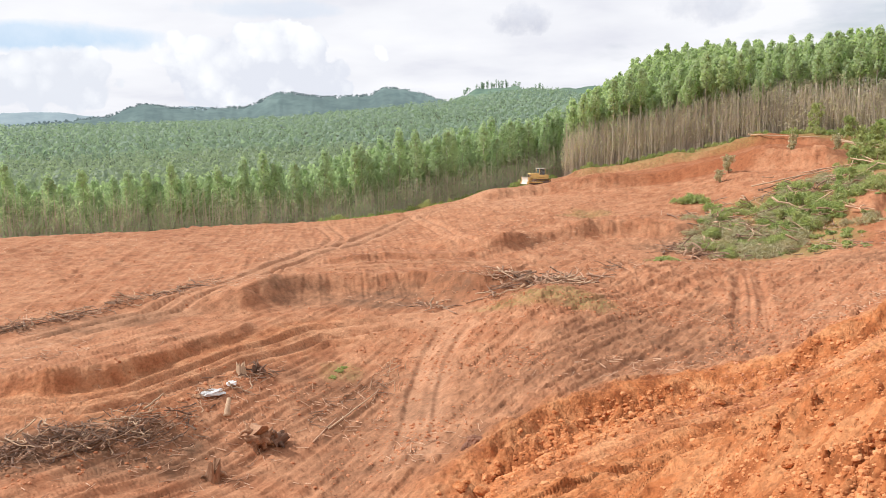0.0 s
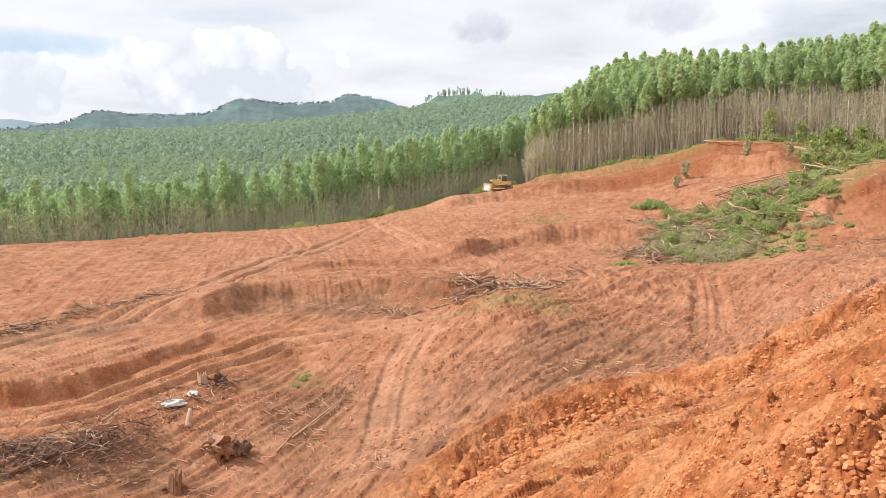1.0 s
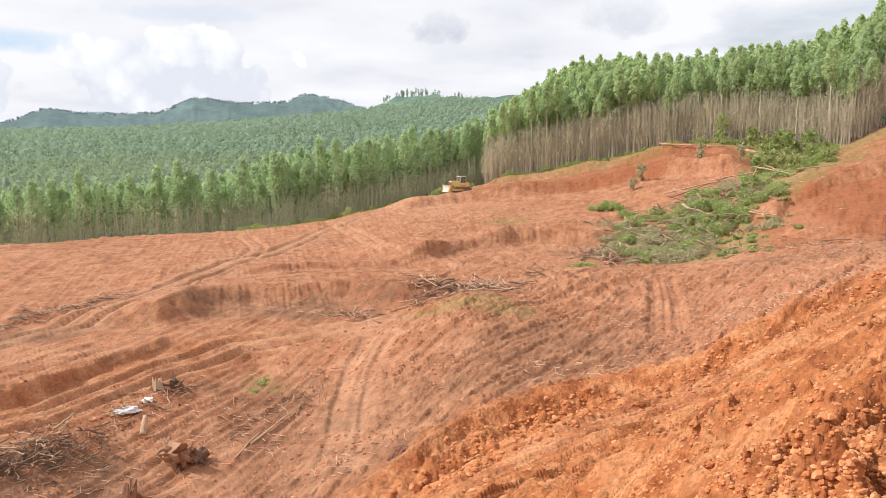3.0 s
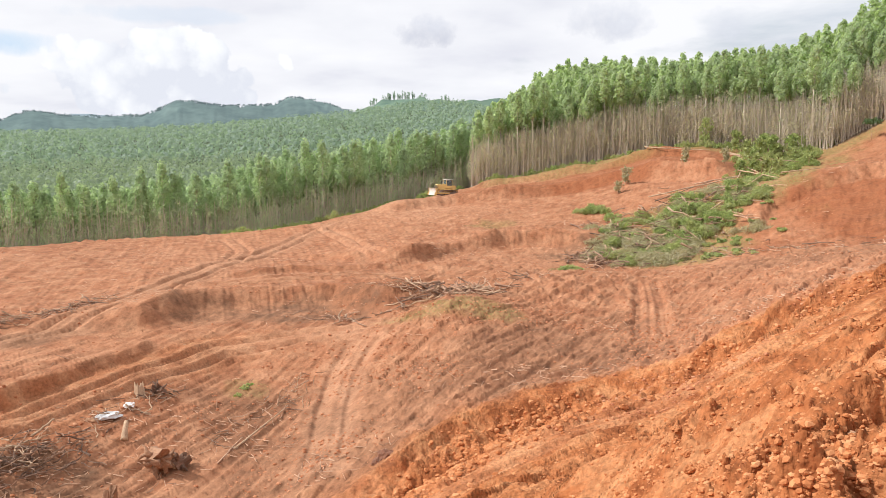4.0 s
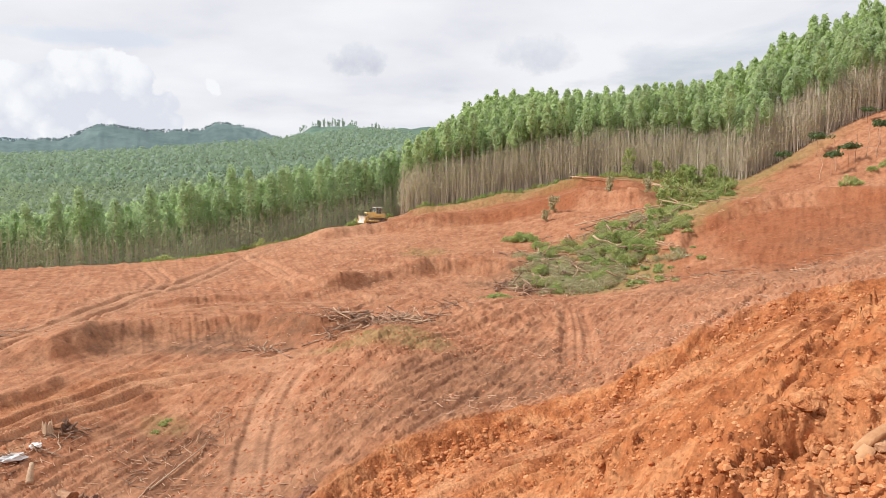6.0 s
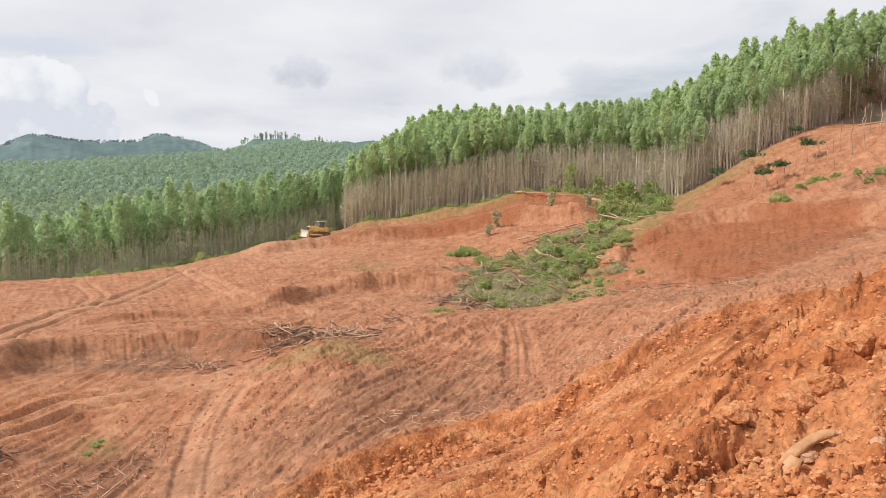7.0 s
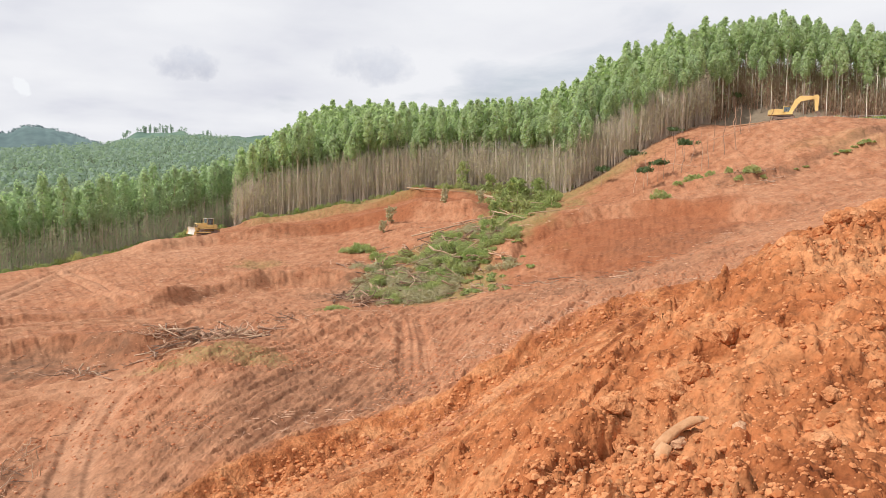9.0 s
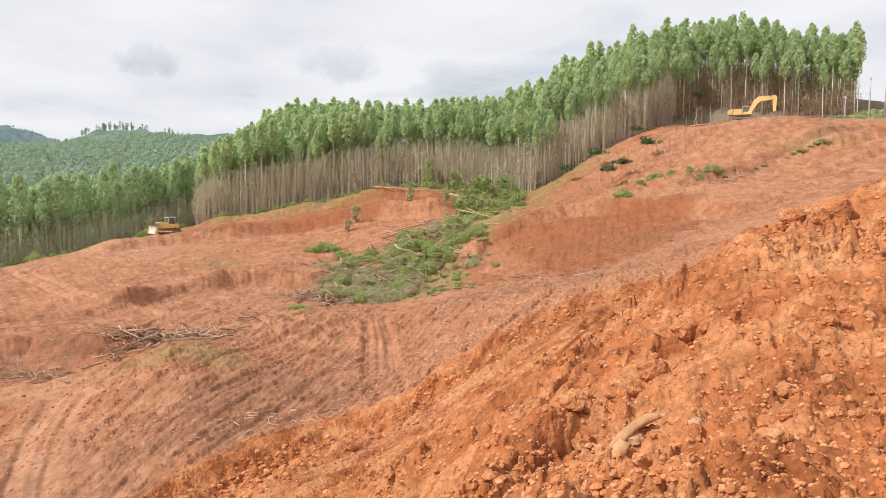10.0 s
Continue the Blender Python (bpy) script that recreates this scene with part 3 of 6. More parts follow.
def ground_height(x, y):
    x, y = np.atleast_1d(np.asarray(x, float)), np.atleast_1d(np.asarray(y, float))
    r, b = np.hypot(x, y), np.degrees(np.arctan2(x, y))
    z = base_height(x, y)
    level = smooth(b, 43, 46) * smooth(r, 141, 147) * (1 - smooth(r, 168, 174))
    z = z + 0.45 * layered(x, y, 22.0, 2, 3) * smooth(r, 25, 60) * (1 - level) * (1 + 2 * smooth(r, 300, 800))
    near = r < 175
    if not near.any():
        return z
    x, y, r, b = x[near], y[near], r[near], b[near]
    wob = 0.9 * rough(x, y, 5.0, 11) + 0.6 * rough(x, y, 1.6, 12) + 0.35 * rough(x, y, 0.7, 14)
    add = np.zeros(x.shape)
    for path, drop, run, steep in BANKS:
        d, s = near_path(x, y, path)
        fade = smooth(s, 0, 0.22 if path is FILL else 0.08) * (1 - smooth(s, 0.92, 1)) * (0.75 + 0.35 * rough(x, y, 7.0, 15))
        gully = np.abs(rough(s * length_of(path) + 0.4 * d, 0.25 * d, 1.0, 16)) + 0.6 * np.abs(rough(s * length_of(path), 0.3 * d, 0.45, 17))
        d = d + wob * 0.16 - (0 if path is FILL else 0.22) * min(steep, 1.6) * (gully - 0.4) * np.exp(-(d / (steep + 1)) ** 2)
        up = smooth(d, -steep, steep * 0.12) * np.exp(-np.maximum(d, 0) / run)
        foot = np.exp(-((d + steep * 1.6) / 1.2) ** 2)
        add += fade * drop * (up * 0.85 - foot * 0.2)
    made = np.ones(x.shape)
    for path, gauge, deep, width, pale in TRACKS:
        d, s = near_path(x, y, path)
        d = d + 0.1 * rough(x, y, 5.0, 21)
        fade = smooth(s, 0, 0.15) * (1 - smooth(s, 0.88, 1))
        rut = np.exp(-((np.abs(d) - gauge) / 0.3) ** 4)
        rim = np.exp(-((np.abs(d) - gauge - 0.7) / 0.3) ** 2) + np.exp(-((np.abs(d) - gauge + 0.7) / 0.3) ** 2)
        add += fade * deep * (0.45 * rim - rut) * (0.8 + 0.4 * rough(x, y, 2.0, 22))
        add += fade * 0.05 * (1 - smooth(b, 18, 26)) * np.sin(s * length_of(path) * 2 * math.pi / 0.42) * np.exp(-((np.abs(d) - gauge) / 0.3) ** 4) * smooth(rough(x, y, 4.0, 23), -0.4, 0.3)
        add += fade * deep * 0.22 * np.sin(d * 2 * math.pi / 0.62 + 1.5 * rough(x, y, 6.0, 24)) * np.exp(-(d / (width * 1.3)) ** 4)
        made = np.minimum(made, 1 - 0.9 * fade * np.exp(-(d / width) ** 4))
    heap = smooth(b, 17, 27) * (1 - smooth(r, 21, 27))
    fd, _ = near_path(x, y, FILL)
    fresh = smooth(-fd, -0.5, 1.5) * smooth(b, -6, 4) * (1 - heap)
    open_ = (1 - heap) * (1 - fresh)
    right = smooth(b, -6, 6)
    # scraped slopes: blade marks drawn out down the fall, clods in patches
    upper = smooth(r, 60, 68) * (1 - smooth(b, 2, 8))
    low = (1 - upper) * (1 - right)
    mark = low * (0.12 * streaks(x, y, 24, 14.0, 1.1, 31) + 0.11 * np.abs(streaks(x, y, 20, 8.0, 0.6, 39)) + 0.08 * np.abs(streaks(x, y, 30, 4.0, 0.32, 46)) * smooth(rough(x, y, 6.0, 48), -0.3, 0.3))
    mark += upper * (0.10 * np.abs(streaks(x, y, -10, 34.0, 1.3, 35)) + 0.05 * streaks(x, y, -6, 26.0, 0.8, 36))
    mark += right * (1 - 0.45 * smooth(r, 72, 90)) * (0.14 * streaks(x, y, 42, 9.0, 0.85, 33) + 0.15 * np.abs(streaks(x, y, 38, 5.0, 0.5, 34)) + 0.08 * np.abs(streaks(x, y, 30, 2.4, 0.3, 47)))
    add += open_ * made * mark
    cut = smooth(b, 28, 31) * (1 - smooth(b, 46, 50)) * smooth(r, 84, 90) * (1 - smooth(r, 122, 128))
    add += open_ * cut * 0.24 * streaks(x, y, 116, 11.0, 1.7, 37)
    face = smooth(b, 35, 39) * smooth(r, 118, 124) * (1 - smooth(r, 144, 148))
    add += open_ * face * (0.35 * np.abs(streaks(x, y, 24, 20.0, 2.4, 43)) + 0.16 * streaks(x, y, 28, 14.0, 1.2, 44))
    red = smooth(b, 9, 12) * (1 - smooth(b, 27, 29)) * smooth(r, 126, 130) * (1 - smooth(r, 150, 153))
    add += open_ * red * 0.3 * np.abs(streaks(x, y, 106, 16.0, 1.6, 45))
    add += open_ * made * (0.05 + 0.05 * right) * layered(x, y, 2.4, 4, 41)
    k = (open_ > 0.02) & (r < 120)
    add[k] += (open_ * made)[k] * 0.34 * np.maximum(lumps(x[k], y[k], 1.5, 51, 0.16), lumps(x[k], y[k], 0.8, 56, 0.3)) * smooth(rough(x[k], y[k], 9.0, 58), -0.1, 0.5)
    k = (open_ > 0.02) & (r < 125)
    patch = smooth(rough(x[k], y[k], 8.0, 401), -0.2, 0.5)
    add[k] += (open_ * made)[k] * (0.25 + 0.75 * right[k]) * ((0.07 + 0.16 * patch - 0.04 * smooth(r[k], 75, 100)) * broken(x[k], y[k], 0.8, 3, 430, 0.5) + 0.04 * chunks(x[k], y[k], 1.1, 402))
    # freshly tipped strip below the berm
    k = fresh > 0.02
    xs, ys, nd = x[k], y[k], -fd[k] + 0.5 * rough(x[k], y[k], 3.5, 60)
    rubble = smooth(nd, 0.9, 2.0) * (1 - smooth(nd, 4.8, 6.2)) + 0.35 * smooth(nd, 8.5, 10)
    lip = np.exp(-(np.maximum(nd - 0.7, 0) / 1.0) ** 2) * smooth(nd, -1.6, 0.4)
    trough = np.exp(-((nd - 3.6) / 1.6) ** 2)
    wave = 0.30 * streaks(xs, ys, 62, 14.0, 2.2, 65) + 0.12 * np.abs(streaks(xs, ys, 60, 8.0, 0.8, 66))
    bits = 0.5 * np.maximum(lumps(xs, ys, 1.0, 64, 0.4), lumps(xs, ys, 0.5, 68, 0.8)) + 0.6 * lumps(xs, ys, 0.28, 72, 0.8) + 0.38 * broken(xs, ys, 1.3, 3, 440) + 0.08 * chunks(xs, ys, 0.6, 411)
    bits = bits * (1 - 0.6 * smooth(b[k], 24, 33))
    add[k] += fresh[k] * (0.75 * lip - 0.6 * trough + made[k] * wave + bits * (0.12 + 0.88 * np.clip(rubble, 0, 1)) * (0.4 + 0.6 * made[k]))
    # the near heap: slabs, hollows and clods
    k = heap > 0.02
    xs, ys = x[k], y[k]
    churn = smooth(rough(xs, ys, 2.4, 461) + 0.4 * rough(xs, ys, 1.0, 462), -0.35, 0.35)
    slab = np.abs(rough(xs + 0.3 * rough(xs, ys, 0.7, 80), ys, 1.9, 81))
    hollow = smooth(rough(xs, ys, 2.3, 83), 0.25, 0.8)
    furrow = np.abs(streaks(xs, ys, 62, 5.0, 1.5, 463))
    clod = np.maximum(np.maximum(0.6 * lumps(xs, ys, 0.9, 84, 0.22), 0.8 * lumps(xs, ys, 0.42, 88, 0.5)), np.maximum(0.9 * lumps(xs, ys, 0.2, 92, 0.75), 0.9 * lumps(xs, ys, 0.11, 96, 0.7)))
    crease = smooth(0.09 - np.abs(rough(xs + 0.15 * rough(xs, ys, 0.4, 85), ys, 1.0, 86)), 0, 0.09)
    add[k] += heap[k] * (0.16 * layered(xs, ys, 2.8, 2, 95) + 0.14 * slab + 0.13 * furrow - 0.16 * hollow + clod * (0.3 + 0.75 * churn)
                         + (0.02 + 0.05 * churn) * chunks(xs, ys, 0.5, 421) + 0.035 * chunks(xs, ys, 0.2, 425)
                         + (0.10 + 0.30 * churn) * broken(xs, ys, 0.75, 3, 450, 0.5) + (0.09 + 0.10 * churn) * broken(xs, ys, 0.3, 3, 455, 0.65) - 0.15 * crease * churn)
    for hb, hr, size, deep in HOLES:
        px, py = at(hb, hr)
        q = np.hypot(x - px, y - py) / size + 0.25 * rough(x, y, 0.35, 71)
        add -= deep * (1 - smooth(q, 0.45, 1.0))
    z[near] += add
    return z


# broken hollows in the heap: bearing, metres out, half width, depth
HOLES = [(39.3, 10.7, 0.42, 0.34), (42.2, 9.4, 0.36, 0.36), (45.2, 12.6, 0.45, 0.34), (49.9, 12.8, 0.55, 0.42), (55.5, 14.2, 0.6, 0.4), (41.0, 10.4, 0.5, 0.22), (41.4, 10.1, 1.0, 0.16), (38.6, 10.5, 0.6, 0.2)]


def blob(x, y, bearing, r, across, along, seed=0):
    """1 inside a ragged oval patch, 0 outside it: half sizes across and along the bearing."""
    a = radians(bearing)
    px, py = at(bearing, r)
    u = (x - px) * math.cos(a) - (y - py) * math.sin(a)
    v = (x - px) * math.sin(a) + (y - py) * math.cos(a)
    return 1 - smooth(np.hypot(u / across, v / along) + 0.35 * layered(x, y, max(1.0, across * 0.5), 3, 120 + seed), 0.6, 1.15)


def ground_fields(x, y, z):
    """Where the soil is freshly turned, iron-red, driven on, dark with humus, grassy, under leaf litter or far woods."""
    r, b = np.hypot(x, y), np.degrees(np.arctan2(x, y))
    none = np.zeros(x.shape)
    fd, _ = near_path(x, y, FILL)
    wob = 1.2 * layered(x, y, 5.0, 3, 140)
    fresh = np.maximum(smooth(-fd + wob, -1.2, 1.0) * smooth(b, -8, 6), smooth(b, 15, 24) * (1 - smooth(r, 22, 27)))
    track = none.copy()
    for path, gauge, deep, width, pale in TRACKS:
        d, s = near_path(x, y, path)
        fade = smooth(s, 0, 0.06) * (1 - smooth(s, 0.94, 1))
        track = np.maximum(track, pale * fade * (0.7 * np.exp(-(d / width) ** 4) + 0.3 * np.exp(-((np.abs(d) - gauge) / 0.4) ** 2)))
    track = np.maximum(track, 0.55 * smooth(z + 0.02 * r, -8.5, -7) * smooth(r, 95, 112) * (1 - smooth(b, 6, 9)))
    road, along = near_path(x, y, TRACKS[0][0])
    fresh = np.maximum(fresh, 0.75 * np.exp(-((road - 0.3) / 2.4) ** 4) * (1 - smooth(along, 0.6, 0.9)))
    humus = none.copy()
    for k, (pb, pr, across, along, much) in enumerate(((1, 41, 9, 7, 0.6), (-3, 36, 7, 4, 0.55), (-4.6, 64.5, 9, 4, 0.95), (-26, 38.5, 11, 3.2, 1.0), (15, 49, 10, 8, 0.62), (9, 45, 9, 6, 0.6), (6.7, 66, 6, 4, 0.9), (-8, 46, 4, 4, 0.6),
                                                       (-23, 61, 9, 2.2, 0.7), (18.5, 97, 6, 7, 0.9), (44, 95, 14, 6, 0.35), (36, 78, 14, 9, 0.45), (20.5, 55, 3, 7, 0.5), (47, 118, 7, 3, 0.5))):
        humus = np.maximum(humus, much * blob(x, y, pb, pr, across, along, k))
    scar, _ = near_path(x, y, BANKS[6][0])
    humus = np.maximum(humus, 0.85 * np.exp(-((scar + 0.6 + 0.5 * wob) / 0.9) ** 2) * smooth(r, 115, 120))
    iron = np.maximum.reduce([blob(x, y, 19, 139, 26, 9, 20), blob(x, y, 37, 98, 17, 13, 21), 0.5 * blob(x, y, 37.5, 127, 9, 14, 22), 0.6 * blob(x, y, 2, 68, 6, 6, 23)])
    grass = np.maximum.reduce([0.35 * blob(x, y, -8.3, 49.7, 1.6, 1.6, 30), 0.6 * blob(x, y, 8.5, 57.4, 5, 3, 31), 0.5 * blob(x, y, 11, 110, 4, 3, 32), 0.9 * blob(x, y, 24.5, 104, 9, 13, 33),
                               0.9 * blob(x, y, 31.5, 135, 8, 26, 34), 0.5 * blob(x, y, 16.7, 80, 3, 2, 35), 0.2 * blob(x, y, 53, 128, 9, 3, 36)])
    edge = np.interp(b, (9, 16, 24, 30, 34, 36, 38, 42, 46, 60), (157, 154, 153, 148, 142, 145, 148, 156, 170, 172))
    litter = smooth(r - edge + wob * 1.5, -2, 2) * smooth(b, 8, 10)
    grass = np.maximum(grass, 0.8 * smooth(r - edge + wob, -9, -4) * (1 - litter) * smooth(b, 9, 11) * (1 - smooth(b, 36, 42)))
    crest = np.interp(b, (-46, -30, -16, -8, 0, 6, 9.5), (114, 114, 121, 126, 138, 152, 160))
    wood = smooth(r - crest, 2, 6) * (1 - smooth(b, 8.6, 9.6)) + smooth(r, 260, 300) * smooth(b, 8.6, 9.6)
    return {"fresh": fresh, "iron": iron, "track": track, "humus": humus, "grass": grass, "litter": litter, "wood": wood}

# ---------------------------------------------------------------- the ground: one sheet, finer where the walk looks
SHEET = {}


def make_ground():
    cols = np.concatenate([np.arange(-180, -36.5, 4.0), np.arange(-36, 62.01, 0.1), np.arange(65, 178, 4.0)])
    rows = np.concatenate([np.concatenate([[1e-5], np.linspace(0.05, 5, 14)]), np.geomspace(5, 24, 400)[1:], np.geomspace(24, 80, 260)[1:], np.geomspace(80, 172, 110)[1:], np.geomspace(172, 3600, 45)[1:]])
    B, R = np.meshgrid(np.radians(cols), rows)
    x, y = (R * np.sin(B)).ravel(), (R * np.cos(B)).ravel()
    z = ground_height(x, y)
    nr, nc = B.shape
    SHEET.update(cols=cols, rows=rows, z=z.reshape(nr, nc))
    i = np.arange(nr - 1)[:, None] * nc
    j = np.arange(nc)[None, :]
    k = (j + 1) % nc
    quads = np.stack([i + j, i + nc + j, i + nc + k, i + k], -1).reshape(-1, 4)[:, ::-1]
    me = bpy.data.meshes.new("ground")
    me.vertices.add(len(x))
    me.vertices.foreach_set("co", np.stack([x, y, z], 1).ravel())
    me.loops.add(quads.size)
    me.loops.foreach_set("vertex_index", quads.ravel().astype(np.int32))
    me.polygons.add(len(quads))
    me.polygons.foreach_set("loop_start", np.arange(0, quads.size, 4, dtype=np.int32))
    me.update(calc_edges=True)
    me.polygons.foreach_set("use_smooth", np.ones(len(quads), bool))
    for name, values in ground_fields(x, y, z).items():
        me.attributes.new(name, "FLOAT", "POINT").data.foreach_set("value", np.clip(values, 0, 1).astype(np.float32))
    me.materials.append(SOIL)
    return tagged(new("ground", me), "bare red-orange earth of a bulldozed hillside with ruts", "ground", kind="structure")


ground = make_ground()


def sheet_height(x, y):
    """Heights of the built sheet, between its points."""
    x, y = np.atleast_1d(np.asarray(x, float)), np.atleast_1d(np.asarray(y, float))
    b, r = np.degrees(np.arctan2(x, y)), np.hypot(x, y)
    cols, rows, z = SHEET["cols"], SHEET["rows"], SHEET["z"]
    j = np.clip(np.searchsorted(cols, b) - 1, 0, len(cols) - 2)
    i = np.clip(np.searchsorted(rows, r) - 1, 0, len(rows) - 2)
    u = np.clip((b - cols[j]) / (cols[j + 1] - cols[j]), 0, 1)
    v = np.clip((r - rows[i]) / (rows[i + 1] - rows[i]), 0, 1)
    return (z[i, j] * (1 - u) + z[i, j + 1] * u) * (1 - v) + (z[i + 1, j] * (1 - u) + z[i + 1, j + 1] * u) * v


def floor_at(x, y):
    return float(sheet_height(x, y)[0])

# ---------------------------------------------------------------- helpers for things
def mesh_from(name, verts, faces, mats=(), index=None, smooth_=False):
    me = bpy.data.meshes.new(name)
    me.from_pydata([tuple(v) for v in verts], [], [tuple(int(i) for i in q) for q in faces])
    for m in mats:
        me.materials.append(m)
    if smooth_:
        me.polygons.foreach_set("use_smooth", np.ones(len(me.polygons), bool))
    me.update()
    return me


def quads_mesh(name, corners, mat, extra=None):
    """A mesh of loose four-cornered leaves from an array (n, 4, 3)."""
    v = corners.reshape(-1, 3)
    f = np.arange(len(v)).reshape(-1, 4)
    me = bpy.data.meshes.new(name)
    me.vertices.add(len(v))
    me.vertices.foreach_set("co", v.ravel())
    me.loops.add(f.size)
    me.loops.foreach_set("vertex_index", f.ravel().astype(np.int32))
    me.polygons.add(len(f))
    me.polygons.foreach_set("loop_start", np.arange(0, f.size, 4, dtype=np.int32))
    me.update(calc_edges=True)
    me.materials.append(mat)
    return me


def leaves(rng, centres, spread, count, length, width, droop=0.5):
    """Leaves as pointed blades scattered about each centre: an array (n, 4, 3)."""
    c = np.repeat(centres, count, 0)
    n = len(c)
    off = rng.normal(size=(n, 3))
    off *= (rng.random((n, 1)) ** 0.4) / np.linalg.norm(off, axis=1, keepdims=True)
    p = c + off * np.repeat(np.atleast_1d(spread).reshape(-1, 1), count, 0) if np.ndim(spread) else c + off * spread
    d = rng.normal(size=(n, 3)) + off * 0.8
    d[:, 2] -= droop
    d /= np.linalg.norm(d, axis=1, keepdims=True)
    s = np.cross(d, rng.normal(size=(n, 3)))
    s /= np.linalg.norm(s, axis=1, keepdims=True)
    k = (0.65 + 0.7 * rng.random((n, 1)))
    a, w = d * length * k, s * width * k
    return np.stack([p - a * 0.5, p + w * 0.5 - a * 0.05, p + a * 0.5, p - w * 0.5 - a * 0.05], 1)


def tube(path, radii, sides=6):
    """Vertices and faces of a tapered tube along a path."""
    path = [Vector(p) for p in path]
    verts, faces = [], []
    for k, p in enumerate(path):
        d = (path[min(k + 1, len(path) - 1)] - path[max(k - 1, 0)]).normalized()
        u = d.cross(Vector((0.31, 0.95, 0.13))).normalized()
        v = d.cross(u)
        for s in range(sides):
            t = 2 * math.pi * s / sides
            verts.append(p + radii[k] * (math.cos(t) * u + math.sin(t) * v))
    for k in range(len(path) - 1):
        for s in range(sides):
            a, b = k * sides + s, k * sides + (s + 1) % sides
            faces.append((a, b, b + sides, a + sides))
    faces.append(tuple(range(sides))[::-1])
    faces.append(tuple(range((len(path) - 1) * sides, len(path) * sides)))
    return verts, faces


def tubes(list_of):
    verts, faces = [], []
    for v, f in list_of:
        k = len(verts)
        verts += v
        faces += [tuple(i + k for i in q) for q in f]
    return verts, faces


def child(name, me, parent, label="", m=None):
    ob = new(name, me)
    ob.parent = parent
    if m is not None:
        ob.matrix_local = m
    if label:
        ob["label"] = label
    return ob


# ---------------------------------------------------------------- gum trees
def shell_leaves(rng, centres, radii, count, length, width, ragged=0.25, ruffle=0.3):
    """Leaves laid like shingles over lobes: each lobe an oval about a centre with half sizes radii (n, 3)."""
    n = len(centres) * count
    c, rad = np.repeat(centres, count, 0), np.repeat(radii, count, 0)
    v = rng.normal(size=(n, 3))
    v[:, 2] += 0.35
    v /= np.linalg.norm(v, axis=1, keepdims=True)
    p = c + v * rad * (1 - ragged * rng.random((n, 1)) ** 1.5 + 0.12 * rng.random((n, 1)))
    out = v / rad
    out = out / np.linalg.norm(out, axis=1, keepdims=True) + ruffle * rng.normal(size=(n, 3))
    d = rng.normal(size=(n, 3)) - (0, 0, 0.6)
    d -= out * (d * out).sum(1, keepdims=True) / (out * out).sum(1, keepdims=True)
    d /= np.linalg.norm(d, axis=1, keepdims=True)
    s = np.cross(d, out)
    s /= np.linalg.norm(s, axis=1, keepdims=True)
    k = 0.6 + 0.8 * rng.random((n, 1))
    a, w = d * length * k, s * width * k
    return np.stack([p - a * 0.5, p + w * 0.5 - a * 0.05, p + a * 0.5, p - w * 0.5 - a * 0.05], 1)


def gum_crown(rng, height, base, radius, total, leaf):
    """An egg-shaped head of leafy lobes round the stem, ragged below: lobe centres and leaves."""
    span = height - base
    lobes, sizes = [(0, 0, height - 0.2 * span)], [(0.5 * radius, 0.5 * radius, 0.2 * span)]
    n = 17
    for k in range(n):
        t = (k + rng.random()) / n
        a = k * 2.4 + 0.8 * rng.random()
        wide = radius * min(1.0, 0.35 + (t / 0.32) ** 0.8 * 0.65) * (1 - 0.62 * max(0.0, (t - 0.35) / 0.65) ** 1.8)
        off = 0.56 * wide * rng.uniform(0.7, 1.15)
        lobes.append((off * math.cos(a), off * math.sin(a), base + span * (0.06 + 0.84 * t)))
        q = wide * rng.uniform(0.42, 0.6) + 0.1
        sizes.append((q, q, q * rng.uniform(0.9, 1.35)))
    c, rad = np.array(lobes), np.array(sizes)
    return c, shell_leaves(rng, c, rad, total // len(c), leaf, leaf * 0.55, 0.3)


def gum_tree(seed, height, crown_share, radius, leafmat, name="gum_tree"):
    rng = np.random.default_rng(seed)
    base = height * (1 - crown_share)
    tree = new(name)
    lean = rng.normal(size=2) * 0.012 * height
    path = [(lean[0] * k * k + 0.03 * math.sin(5 * k + seed), lean[1] * k * k + 0.03 * math.cos(4 * k + seed), height * 0.97 * k) for k in (0, 0.15, 0.4, 0.65, 0.85, 1)]
    parts = [tube(path, [0.13, 0.105, 0.085, 0.06, 0.035, 0.01], 6)]
    c, q = gum_crown(rng, height, base, radius, 1700, 0.40)
    for p in c[1:]:
        k = max(0.05, p[2] / height - 0.10 - 0.05 * rng.random())
        s = Vector((lean[0] * k * k, lean[1] * k * k, height * 0.97 * k))
        e = Vector(p)
        parts.append(tube([s, s.lerp(e, 0.55) + Vector((0, 0, 0.15)), e], [0.035, 0.022, 0.006], 3))
    for _ in range(9):      # dead stubs and thin shoots on the bare stem
        k = rng.uniform(0.12, 1 - crown_share)
        s = Vector((0, 0, height * 0.97 * k))
        g = rng.random() * 6.28
        e = s + Vector((math.cos(g), math.sin(g), 0.5)) * rng.uniform(0.4, 1.1)
        parts.append(tube([s, e], [0.02, 0.005], 3))
    child("trunk", mesh_from("trunk", *tubes(parts), [BARK], smooth_=True), tree)
    low = np.stack([rng.normal(size=10) * 0.5, rng.normal(size=10) * 0.5, rng.uniform(0.25, 0.62, 10) * height], 1)
    q = np.concatenate([q, leaves(rng, low, 0.45, 4, 0.45, 0.16, 0.6)])
    child("crown", quads_mesh("crown", q, leafmat), tree)
    return tree


